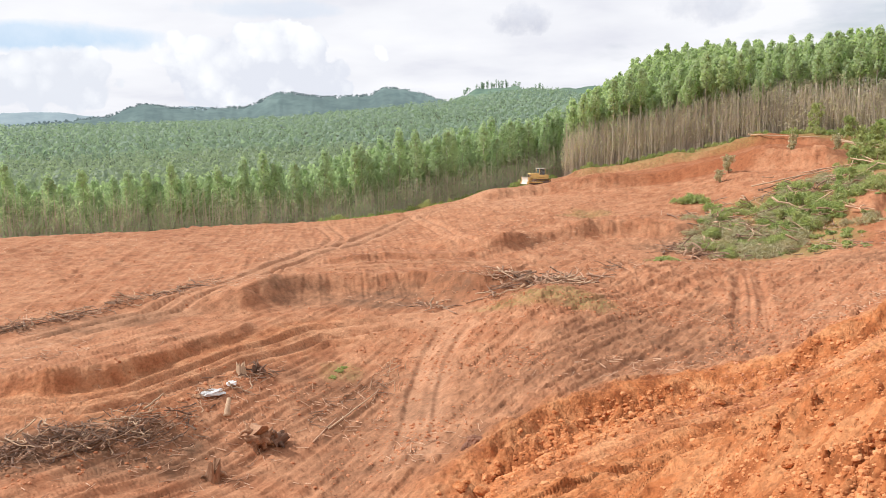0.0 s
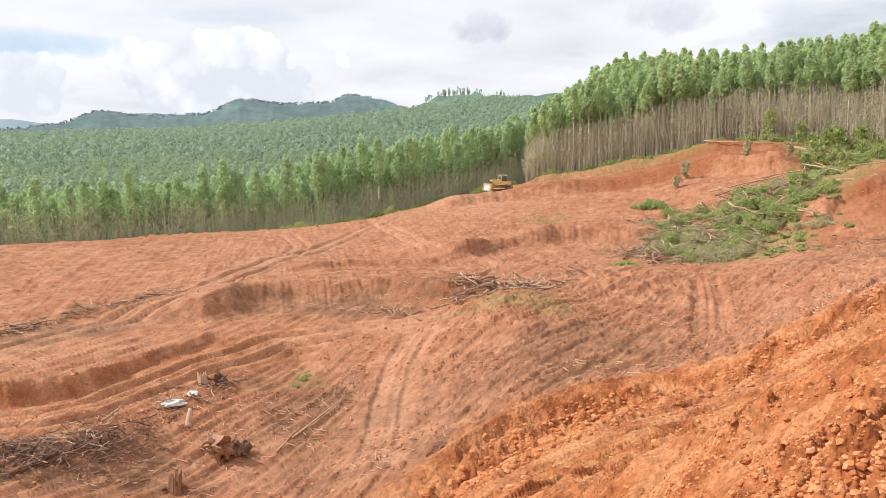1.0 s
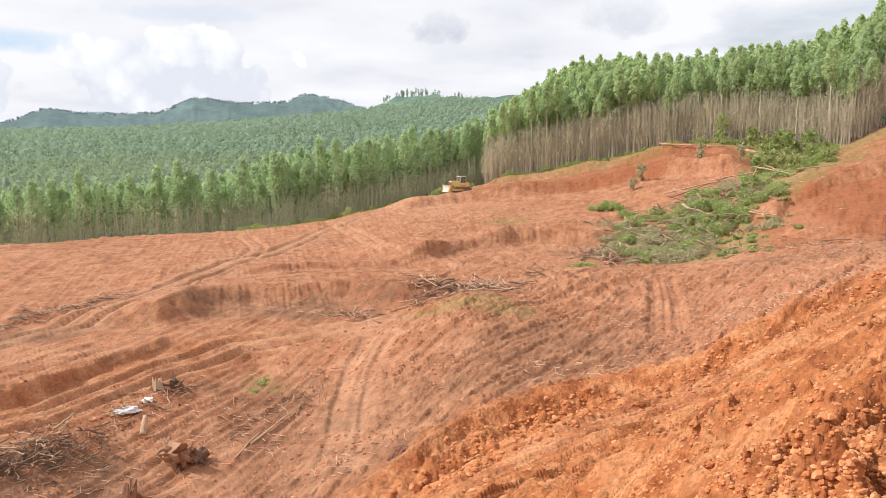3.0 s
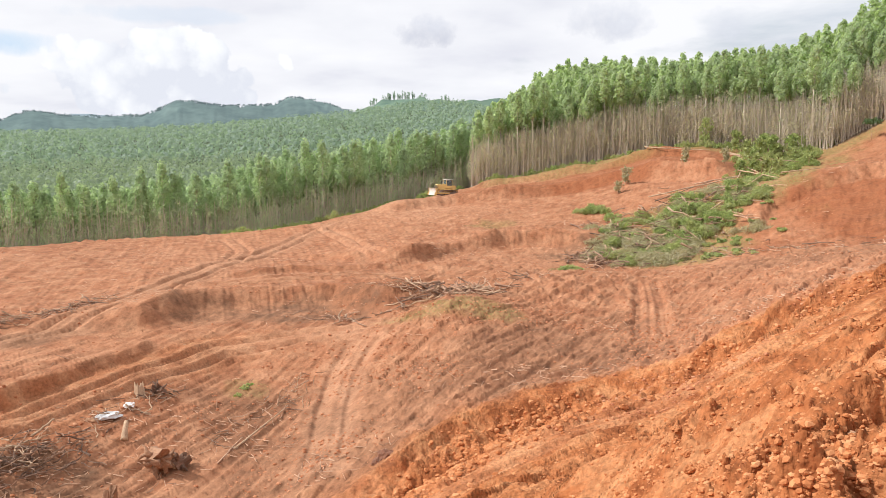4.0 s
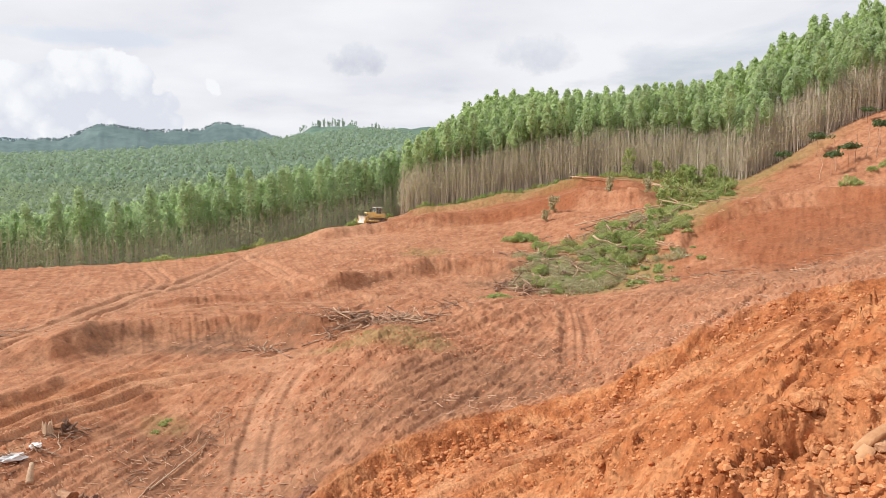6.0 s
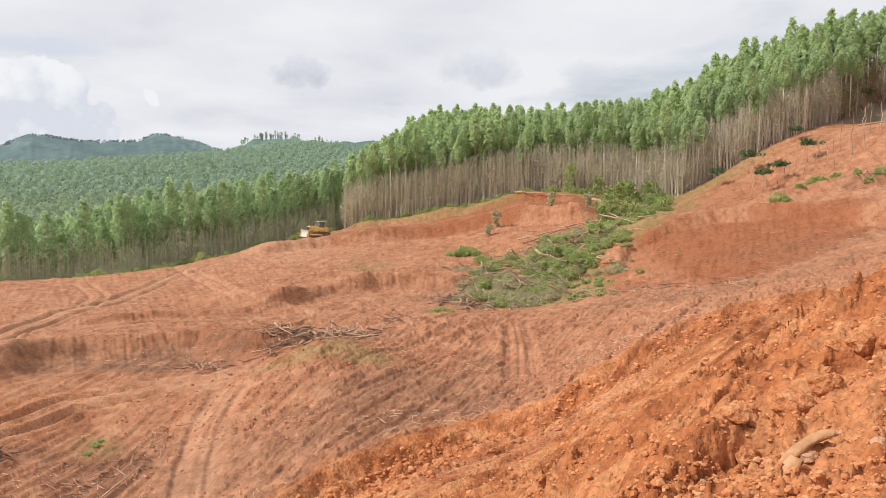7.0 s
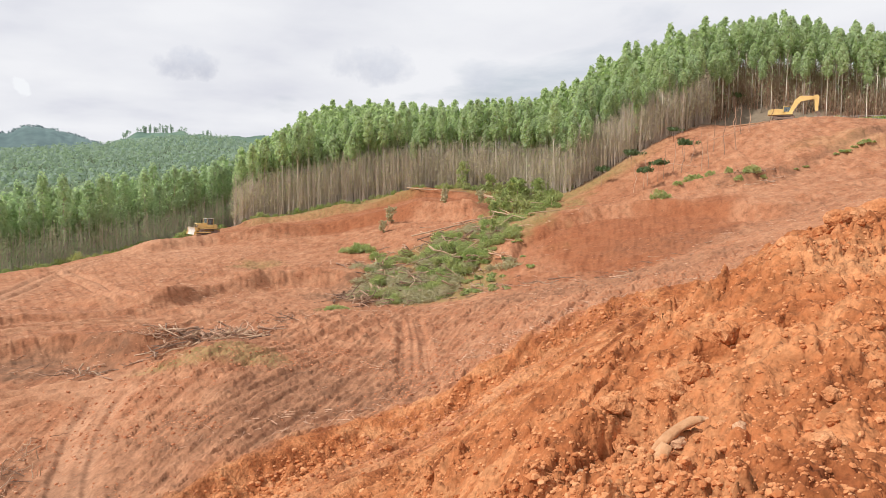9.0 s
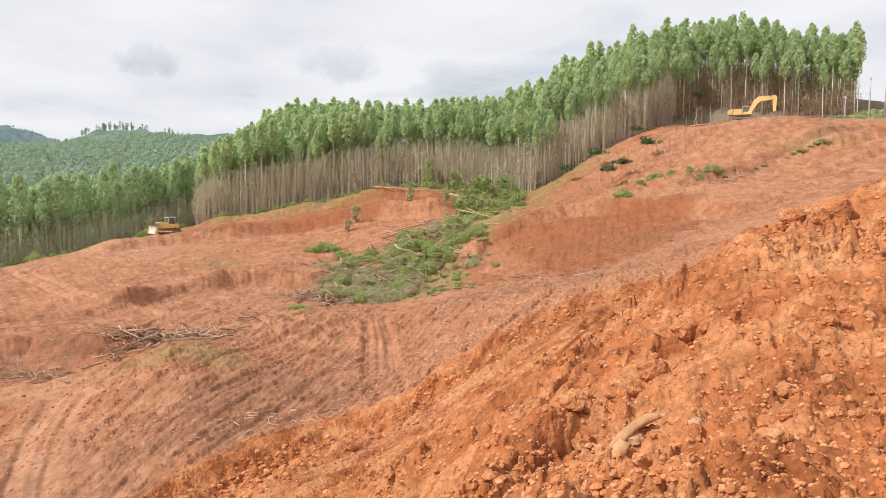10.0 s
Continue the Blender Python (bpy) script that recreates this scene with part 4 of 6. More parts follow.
def plant(kinds, places, label, group, rng):
    """Set out copies of the trees; the first of each kind is moved to its place."""
    used = set()
    for x, y, s in places:
        k = rng.integers(len(kinds))
        m = pose(x, y, floor_at(x, y) - 0.12, 0, 0, rng.uniform(0, 360))
        t = kinds[k]
        if k in used:
            t = copy_thing(t, m)
        else:
            used.add(k)
            t.matrix_basis = m
        t.scale = (s, s, s * rng.uniform(0.92, 1.08))
        tagged(t, label, "tree", group)


def rows_of(rng, inside, x0, x1, y0, y1, step=2.6, jitter=0.5):
    """Places of a plantation: a jittered grid within bounds, kept where inside(bearing, r) holds."""
    out = []
    for x in np.arange(x0, x1, step):
        for y in np.arange(y0, y1, step):
            px, py = x + rng.normal() * jitter, y + rng.normal() * jitter
            if inside(math.degrees(math.atan2(px, py)), math.hypot(px, py)):
                out.append((px, py, rng.uniform(0.86, 1.12)))
    return out

# ---------------------------------------------------------------- the woods
rng = np.random.default_rng(5)


def crest_r(b):
    return float(np.interp(b, (-46, -30, -16, -8, 0, 6, 9.5), (114, 114, 121, 126, 138, 152, 160)))


def stand_r(b):
    return float(np.interp(b, (9, 16, 24, 30, 34, 36, 38, 42, 46), (158, 155, 155, 150, 143, 147, 150, 157, 176)))


left_kinds = [gum_tree(20 + k, h, 0.58, 1.5, LEAF_LEFT, "young_gum_tree") for k, h in enumerate((13.5, 14.5, 15.2, 16.0))]
right_kinds = [gum_tree(40 + k, h, 0.41, 1.25, LEAF_RIGHT) for k, h in enumerate((13.2, 14.4, 15.4, 16.6))]
left_places = rows_of(rng, lambda b, r: -33 < b < 9 and crest_r(b) + 8 < r < crest_r(b) + 60, -100, 40, 90, 220, 3.0, 0.7)
right_places = rows_of(rng, lambda b, r: 9.4 < b < 56.0 and stand_r(b) < r < stand_r(b) + (88 if b < 21 else 55 if b < 38 else 42), 20, 190, 80, 245, 2.8, 0.6)


right_places = [(x, y, s * (0.98 if math.degrees(math.atan2(x, y)) > 38 else 1.0)) for x, y, s in right_places]


left_places = [(x, y, s * float(np.interp(math.degrees(math.atan2(x, y)), (-33, -16, -5), (0.78, 0.82, 1.0)))) for x, y, s in left_places]


def by_depth(places, edge):
    return sorted(places, key=lambda p: math.hypot(p[0], p[1]) - edge(math.degrees(math.atan2(p[0], p[1]))))


left_places, right_places = by_depth(left_places, crest_r), by_depth(right_places, stand_r)
plant(left_kinds, left_places[:290], "slender young gum tree with a bright green leafy crown", "gum trees behind the road crest", rng)
plant(right_kinds, right_places[:290], "tall plantation gum tree with bare grey-brown trunk", "gum trees of the tall stand", rng)


def wood_mass(name, kinds, places, label, leafmat):
    """The trees deeper in, too many to count, as one mesh."""
    groups = []
    src = []
    for t in kinds:
        tr, cr = [c.data for c in t.children]
        if tr.name.startswith("crown"):
            tr, cr = cr, tr
        q = np.zeros(len(cr.vertices) * 3)
        cr.vertices.foreach_get("co", q)
        q = q.reshape(-1, 4, 3)
        q = q[::6]
        mid = q.mean(1, keepdims=True)
        src.append(mid + (q - mid) * 2.0)
    h = [max(s[:, :, 2].max() for s in src)]
    stems = []
    for x, y, s in places:
        k = rng.integers(len(src))
        g = rng.uniform(0, 6.28)
        c, sn = math.cos(g), math.sin(g)
        q = src[k] @ np.array([[c, sn, 0], [-sn, c, 0], [0, 0, 1]]) * s + np.array([x, y, floor_at(x, y) - 0.1])
        groups.append(q)
        top = s * h[0] * 0.8
        z = floor_at(x, y) - 0.1
        for u in (0.0, 1.57):
            w = np.array([math.cos(g + u), math.sin(g + u), 0]) * 0.1
            p = np.array([x, y, z])
            stems.append(np.stack([p - w, p + w, p + w * 0.4 + (0, 0, top), p - w * 0.4 + (0, 0, top)]))
    q = np.concatenate(groups)
    me = quads_mesh(name, np.concatenate([q, np.array(stems)]), leafmat)
    me.materials.append(BARK)
    idx = np.zeros(len(me.polygons), np.int32)
    idx[len(q):] = 1
    me.polygons.foreach_set("material_index", idx)
    return tagged(new(name, me), label, "trees", kind="stuff")


wood_mass("left_wood_depth", left_kinds, left_places[290:], "dense depth of young gum trees", LEAF_LEFT)
wood_mass("right_wood_depth", right_kinds, right_places[290:], "dense depth of tall plantation gum trees", LEAF_RIGHT)


def understorey(name, inside, box, n, tall, label, leafmat, stem=0.045, stemmat=PALE_STEM):
    """Thin shoots and dry twiggy growth between the trunks, one mesh."""
    g = np.random.default_rng(31)
    x, y = g.uniform(box[0], box[1], n * 6), g.uniform(box[2], box[3], n * 6)
    ok = np.array([inside(math.degrees(math.atan2(px, py)), math.hypot(px, py)) for px, py in zip(x, y)])
    x, y = x[ok][:n], y[ok][:n]
    z = sheet_height(x, y) - 0.1
    m = len(x)
    h = tall * g.uniform(0.35, 1.0, m)
    p = np.stack([x, y, z], 1)
    top = p + np.stack([g.normal(size=m) * 0.3, g.normal(size=m) * 0.3, h], 1)
    ang = g.random(m) * 3.14
    w = np.stack([np.cos(ang), np.sin(ang), 0 * ang], 1) * stem
    w2 = np.stack([-np.sin(ang), np.cos(ang), 0 * ang], 1) * stem
    stems = np.concatenate([np.stack([p - w, p + w, top + w * 0.3, top - w * 0.3], 1), np.stack([p - w2, p + w2, top + w2 * 0.3, top - w2 * 0.3], 1)])
    c = p[:, None, :] + (top - p)[:, None, :] * g.uniform(0.25, 1.0, (m, 7, 1)) + g.normal(size=(m, 7, 3)) * (0.4, 0.4, 0.1)
    q = leaves(g, c.reshape(-1, 3), 0.45, 2, 0.6, 0.09, 0.2)
    me = quads_mesh(name, np.concatenate([q, stems]), leafmat)
    me.materials.append(stemmat)
    idx = np.zeros(len(me.polygons), np.int32)
    idx[len(q):] = 1
    me.polygons.foreach_set("material_index", idx)
    return tagged(new(name, me), label, "undergrowth", kind="stuff")


understorey("stand_undergrowth", lambda b, r: 9.2 < b < 44 and stand_r(b) - 1.2 < r < stand_r(b) + 26, (20, 190, 80, 215), 11000, 11.0, "dry brown thin stems and shoots between the trunks", LEAF_UNDER)
understorey("stand_edge_growth", lambda b, r: 9.2 < b < 44 and stand_r(b) - 1.5 < r < stand_r(b) + 4.5, (20, 160, 80, 165), 8500, 10.0, "pale thin stems crowding the edge of the stand", LEAF_UNDER, 0.06)
understorey("slope_undergrowth", lambda b, r: 38 < b < 55.5 and stand_r(b) + 0.5 < r < stand_r(b) + 30, (100, 190, 70, 170), 5200, 6.5, "dry brown thin stems on the wooded slope", LEAF_BROWN, 0.05, WOOD)
understorey("left_undergrowth", lambda b, r: -33 < b < 9.2 and crest_r(b) + 5 < r < crest_r(b) + 24, (-100, 40, 90, 210), 6500, 8.5, "shaded thin stems under the young gum trees", LEAF_PALE)


def valley_wood():
    """Far plantation over the valley and its hills: crowns as clumps of leaves, one mesh."""
    g = np.random.default_rng(8)
    xs, ys, r = [], [], 184.0
    while r < 1000:
        step = 4.9 * (r / 200) ** 0.56
        for b in np.arange(-34, 13, math.degrees(step / r)):
            t, q = radians(b + g.normal() * 0.2 * math.degrees(step / r)), r + g.normal() * 0.22 * step
            xs.append(q * math.sin(t))
            ys.append(q * math.cos(t))
        r += step
    x, y = np.array(xs), np.array(ys)
    n, r = len(x), np.hypot(x, y)
    z = sheet_height(x, y)
    h = g.uniform(11, 15, n)
    size = (r / 200) ** 0.5 * g.uniform(0.75, 1.2, n)
    c = np.stack([x, y, z + h * 0.80], 1)
    rad = np.stack([1.75 * size, 1.75 * size, h * g.uniform(0.2, 0.32, n)], 1)
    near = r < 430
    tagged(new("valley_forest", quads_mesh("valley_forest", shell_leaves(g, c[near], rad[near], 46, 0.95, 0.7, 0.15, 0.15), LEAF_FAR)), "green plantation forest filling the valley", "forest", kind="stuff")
    # Beyond 430 m the leaves take the bluer, haze-tinted tone.
    tagged(new("far_valley_forest", quads_mesh("far_valley_forest", shell_leaves(g, c[~near], rad[~near], 22, 1.9, 1.4, 0.15, 0.15), LEAF_HAZED)), "far valley side plantation forest with haze painted into its leaves", "forest", kind="stuff")


valley_wood()


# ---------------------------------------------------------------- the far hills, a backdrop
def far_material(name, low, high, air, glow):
    """Wooded hills; haze of two kilometres of bright air is painted in as glow."""
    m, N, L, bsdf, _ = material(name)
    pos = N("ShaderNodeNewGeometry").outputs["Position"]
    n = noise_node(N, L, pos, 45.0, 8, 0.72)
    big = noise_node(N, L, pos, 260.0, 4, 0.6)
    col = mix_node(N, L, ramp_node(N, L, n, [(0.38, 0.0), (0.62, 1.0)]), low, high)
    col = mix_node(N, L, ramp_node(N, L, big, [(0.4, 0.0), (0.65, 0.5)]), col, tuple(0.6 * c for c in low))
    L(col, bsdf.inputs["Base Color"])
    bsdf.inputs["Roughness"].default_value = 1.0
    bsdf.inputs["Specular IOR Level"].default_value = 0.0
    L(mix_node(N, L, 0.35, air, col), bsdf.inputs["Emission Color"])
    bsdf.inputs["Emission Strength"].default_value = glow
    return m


def far_range(name, r, deep, knots, mat, seed, label, lump=6.0):
    """A wooded range: its skyline's height in degrees by bearing, falling away before and behind."""
    bs = np.arange(-40, 22.01, 0.12)
    line = bend(bs, [k[0] for k in knots], [k[1] for k in knots])
    us = np.linspace(-1, 1, 25)
    B, U = np.meshgrid(np.radians(bs), us)
    R = r + deep * U
    x, y = R * np.sin(B), R * np.cos(B)
    top = r * np.tan(np.radians(line))[None, :]
    z = -60 + (top + 60) * (1 - np.abs(U) ** 1.5) + layered(x, y, 160, 3, seed) * 14 * np.abs(U) + lump * layered(x, y, 14, 2, seed + 5) * 0.5
    nr, nc = B.shape
    i, j = np.arange(nr - 1)[:, None] * nc, np.arange(nc - 1)[None, :]
    quads = np.stack([i + j, i + j + 1, i + nc + j + 1, i + nc + j], -1).reshape(-1, 4)
    ob = new(name, mesh_from(name, np.stack([x.ravel(), y.ravel(), z.ravel()], 1), quads, [mat], smooth_=True))
    return tagged(ob, label, "hills", kind="structure")


# Tint and glow put haze into the hills, stronger with distance.
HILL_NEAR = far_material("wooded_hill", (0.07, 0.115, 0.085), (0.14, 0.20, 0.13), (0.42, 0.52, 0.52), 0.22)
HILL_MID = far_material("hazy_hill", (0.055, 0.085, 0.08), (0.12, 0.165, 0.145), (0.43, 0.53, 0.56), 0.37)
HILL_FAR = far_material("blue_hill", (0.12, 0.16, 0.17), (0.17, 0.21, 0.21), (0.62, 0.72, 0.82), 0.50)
far_range("backdrop_blue_hills", 3300, 500, ((-40, 2.2), (-33, 2.3), (-27, 2.5), (-24, 2.2), (-18, 2.9), (-12, 2.0), (22, 1.0)), HILL_FAR, 201, "distant hills under the clouds, coloured pale blue by painted haze", 3.0)
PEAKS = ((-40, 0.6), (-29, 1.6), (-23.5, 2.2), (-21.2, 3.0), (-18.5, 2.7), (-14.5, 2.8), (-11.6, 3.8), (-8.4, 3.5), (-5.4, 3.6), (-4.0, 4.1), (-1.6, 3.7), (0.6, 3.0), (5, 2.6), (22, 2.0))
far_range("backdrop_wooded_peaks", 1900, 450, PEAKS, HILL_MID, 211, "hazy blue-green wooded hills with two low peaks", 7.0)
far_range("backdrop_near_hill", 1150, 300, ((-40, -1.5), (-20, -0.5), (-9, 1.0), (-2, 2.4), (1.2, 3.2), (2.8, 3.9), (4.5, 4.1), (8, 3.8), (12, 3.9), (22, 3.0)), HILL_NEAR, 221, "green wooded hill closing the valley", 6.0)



def skyline_trees():
    """A thin line of tall trees on the near hill's top, seen against the sky."""
    g = np.random.default_rng(19)
    b = np.concatenate([g.uniform(1.6, 5.2, 42), g.uniform(5.2, 9.5, 16)])
    line = bend(b, (1.2, 2.8, 4.5, 8, 12), (3.2, 3.9, 4.1, 3.8, 3.9))
    c = np.stack([1150 * np.sin(np.radians(b)), 1150 * np.cos(np.radians(b)), 1150 * np.tan(np.radians(line)) + g.uniform(0, 7, len(b))], 1)
    rad = np.stack([g.uniform(1.1, 2.2, len(b))] * 2 + [g.uniform(2.2, 4.0, len(b))], 1)
    q = shell_leaves(g, c, rad, 26, 1.5, 1.0, 0.3)
    w = np.array([0.35, 0, 0])
    stems = np.stack([c - (0, 0, 16) - w, c - (0, 0, 16) + w, c + w, c - w], 1)
    tagged(new("skyline_trees", quads_mesh("skyline_trees", np.concatenate([q, stems]), LEAF_HAZED)), "thin line of tall trees on the hilltop", "trees", kind="stuff")


skyline_trees()


def ridge_trees():
    """Crowns along the far peaks' skyline, too far to count."""
    g = np.random.default_rng(23)
    b = g.uniform(-30, 1, 900)
    line = bend(b, *zip(*PEAKS))
    up = 1900 * np.tan(np.radians(line))
    c = np.stack([1900 * np.sin(np.radians(b)), 1900 * np.cos(np.radians(b)), up + g.uniform(-6, 2, len(b))], 1)
    rad = np.stack([g.uniform(2.0, 4.0, len(b))] * 2 + [g.uniform(2.5, 5.0, len(b))], 1)
    # The crowns share the peaks' glowing haze colour.
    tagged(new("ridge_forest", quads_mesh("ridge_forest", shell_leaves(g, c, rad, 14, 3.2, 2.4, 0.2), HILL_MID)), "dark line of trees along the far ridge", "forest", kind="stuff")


ridge_trees()

# ---------------------------------------------------------------- shaped solids
def box_bm(bm, size, centre, rot=None, bevel=0.0):
    """Adds a bevelled box to a bmesh."""
    made = bmesh.ops.create_cube(bm, size=1.0)["verts"]
    m = Matrix.Translation(centre) @ (rot or Matrix()) @ Matrix.Diagonal((*size, 1))
    bmesh.ops.transform(bm, matrix=m, verts=made)
    if bevel:
        edges = list({e for v in made for e in v.link_edges})
        bmesh.ops.bevel(bm, geom=edges, offset=bevel, segments=2, affect="EDGES", profile=0.6)


def rod_bm(bm, a, b, ra, rb=None, sides=10):
    """Adds a tapered rod from a to b to a bmesh."""
    a, b = Vector(a), Vector(b)
    d = b - a
    m = Matrix.Translation((a + b) / 2) @ d.to_track_quat("Z", "Y").to_matrix().to_4x4()
    bmesh.ops.create_cone(bm, cap_ends=True, segments=sides, radius1=ra, radius2=ra if rb is None else rb, depth=d.length, matrix=m)


def plate_bm(bm, outline, width, y0):
    """Adds a plate: an outline in x and z, extruded along y."""
    vs = [bm.verts.new((x, y0 - width / 2, z)) for x, z in outline]
    face = bm.faces.new(vs)
    got = bmesh.ops.extrude_face_region(bm, geom=[face])["geom"]
    bmesh.ops.translate(bm, verts=[g for g in got if isinstance(g, bmesh.types.BMVert)], vec=(0, width, 0))
    bmesh.ops.recalc_face_normals(bm, faces=bm.faces)


def part(name, bm, mat, parent, label=""):
    """Links a bmesh as one mesh object under a thing or a part."""
    me = bpy.data.meshes.new(name)
    bm.normal_update()
    bm.to_mesh(me)
    bm.free()
    me.materials.append(mat)
    return child(name, me, parent, label)


def crawler(parent, y, length, height, width, name="track"):
    """A crawler track: shoes round a long loop, with its frame, sprocket and rollers as sub-parts."""
    bm = bmesh.new()
    half, rad = length / 2 - height / 2, height / 2
    n = 34
    loop = 2 * (2 * half) + 2 * math.pi * rad
    for k in range(n):
        s = k * loop / n
        if s < 2 * half:
            x, z, a = -half + s, height, 0.0
        elif s < 2 * half + math.pi * rad:
            t = (s - 2 * half) / rad
            x, z, a = half + rad * math.sin(t), rad + rad * math.cos(t), t
        elif s < 4 * half + math.pi * rad:
            x, z, a = half - (s - 2 * half - math.pi * rad), 0.0, math.pi
        else:
            t = (s - 4 * half - math.pi * rad) / rad
            x, z, a = -half - rad * math.sin(t), rad - rad * math.cos(t), math.pi + t
        box_bm(bm, (loop / n * 0.92, width, 0.06), (x, y, z), Matrix.Rotation(a, 4, "Y"))
        box_bm(bm, (0.03, width, 0.06), (x + 0.05 * math.sin(a), y, z + 0.05 * math.cos(a)), Matrix.Rotation(a, 4, "Y"))
    tr = part(name, bm, STEEL, parent, "mud-caked steel crawler track")
    bm = bmesh.new()
    box_bm(bm, (2 * half, width * 0.6, height * 0.42), (0, y, height * 0.5), bevel=0.04)
    part("track_frame", bm, STEEL, tr)
    for x, r in ((-half, rad * 0.86), (half, rad * 0.86)):
        bm = bmesh.new()
        rod_bm(bm, (x, y - width * 0.4, rad), (x, y + width * 0.4, rad), r, sides=18)
        part("sprocket", bm, STEEL, tr)
    for k in range(5):
        bm = bmesh.new()
        x = -half + (k + 0.5) * 2 * half / 5
        rod_bm(bm, (x, y - width * 0.42, 0.2), (x, y + width * 0.42, 0.2), 0.14, sides=12)
        part("roller", bm, STEEL, tr)


def cab_of(parent, x0, x1, y0, y1, z0, z1, frame_mat, roof_mat):
    """A machine's cab: posts, panes and a roof."""
    bm = bmesh.new()
    for x in (x0, x1):
        for y in (y0, y1):
            box_bm(bm, (0.09, 0.09, z1 - z0), (x, y, (z0 + z1) / 2), bevel=0.015)
    box_bm(bm, (x1 - x0, y1 - y0, 0.5), ((x0 + x1) / 2, (y0 + y1) / 2, z0 + 0.25), bevel=0.03)
    cab = part("cab", bm, frame_mat, parent)
    bm = bmesh.new()
    box_bm(bm, (x1 - x0 + 0.3, y1 - y0 + 0.25, 0.12), ((x0 + x1) / 2, (y0 + y1) / 2, z1 + 0.05), bevel=0.04)
    part("roof", bm, roof_mat, cab)
    for y in (y0, y1):
        bm = bmesh.new()
        box_bm(bm, (x1 - x0 - 0.12, 0.015, z1 - z0 - 0.55), ((x0 + x1) / 2, y, (z0 + z1) / 2 + 0.25))
        part("side_pane", bm, GLASS, cab)
    for x in (x0, x1):
        bm = bmesh.new()
        box_bm(bm, (0.015, y1 - y0 - 0.12, z1 - z0 - 0.55), (x, (y0 + y1) / 2, (z0 + z1) / 2 + 0.25))
        part("end_pane", bm, GLASS, cab)
    return cab


def bulldozer(m):
    """Points along +x; stands on z = 0."""
    d = new("bulldozer")
    for y in (-0.95, 0.95):
        crawler(d, y, 3.5, 0.95, 0.56)
    bm = bmesh.new()
    box_bm(bm, (2.9, 1.25, 0.75), (0.05, 0, 0.95), bevel=0.06)
    part("hull", bm, YELLOW, d)
    bm = bmesh.new()
    plate_bm(bm, ((0.25, 1.2), (2.1, 1.2), (2.15, 1.95), (1.95, 2.05), (0.25, 2.15)), 1.1, 0)
    hood = part("engine_hood", bm, YELLOW, d)
    bm = bmesh.new()
    for k in range(7):
        box_bm(bm, (0.04, 0.9, 0.05), (2.16, 0, 1.32 + 0.09 * k))
    part("radiator_grille", bm, BLACK, hood)
    bm = bmesh.new()
    rod_bm(bm, (1.15, 0.25, 2.05), (1.15, 0.25, 2.75), 0.06)
    part("exhaust_pipe", bm, BLACK, hood)
    cab_of(d, -0.95, 0.25, -0.72, 0.72, 1.35, 2.95, YELLOW, BLADE_STEEL)
    bm = bmesh.new()
    box_bm(bm, (0.75, 1.7, 0.75), (-1.35, 0, 1.55), bevel=0.08)
    part("fuel_tank", bm, YELLOW, d)
    for y in (-0.95, 0.95):
        bm = bmesh.new()
        box_bm(bm, (2.2, 0.6, 0.07), (-0.3, y, 1.15), bevel=0.02)
        part("fender", bm, YELLOW, d)
    # blade: a curved plate with end bits
    bm = bmesh.new()
    curve = [(2.75 + 0.28 * (1 - math.cos(t)) * 1.4, 0.68 + 0.72 * math.sin(t)) for t in np.linspace(-1.25, 1.25, 11)]
    plate_bm(bm, curve + [(x - 0.07, z) for x, z in reversed(curve)], 3.5, 0)
    blade = part("blade", bm, BLADE_STEEL, d, "scoured pale steel dozer blade")
    for y in (-1.75, 1.75):
        bm = bmesh.new()
        plate_bm(bm, ((2.65, 0.0), (3.15, 0.0), (3.05, 0.5), (2.85, 0.75), (3.0, 1.35), (2.62, 1.35)), 0.06, y)
        part("end_bit", bm, YELLOW, blade)
    for y in (-1.35, 1.35):
        bm = bmesh.new()
        rod_bm(bm, (-0.2, y, 0.45), (2.75, y, 0.40), 0.11)
        part("push_arm", bm, YELLOW, d)
    for y in (-0.62, 0.62):
        bm = bmesh.new()
        rod_bm(bm, (1.9, y, 1.75), (2.7, y, 0.75), 0.07)
        part("lift_cylinder", bm, STEEL, d)
    bm = bmesh.new()
    box_bm(bm, (0.25, 1.3, 0.25), (-2.2, 0, 0.95), bevel=0.03)
    rip = part("ripper_beam", bm, YELLOW, d)
    for y in (-0.5, 0.5):
        bm = bmesh.new()
        plate_bm(bm, ((-2.35, 1.25), (-2.15, 1.25), (-2.1, 0.55), (-1.9, 0.3), (-2.15, 0.4), (-2.35, 0.7)), 0.09, y)
        part("ripper_tooth", bm, STEEL, rip)
    d.matrix_basis = m
    return tagged(d, "dusty yellow bulldozer with pale blade parked on the crest", "bulldozer")


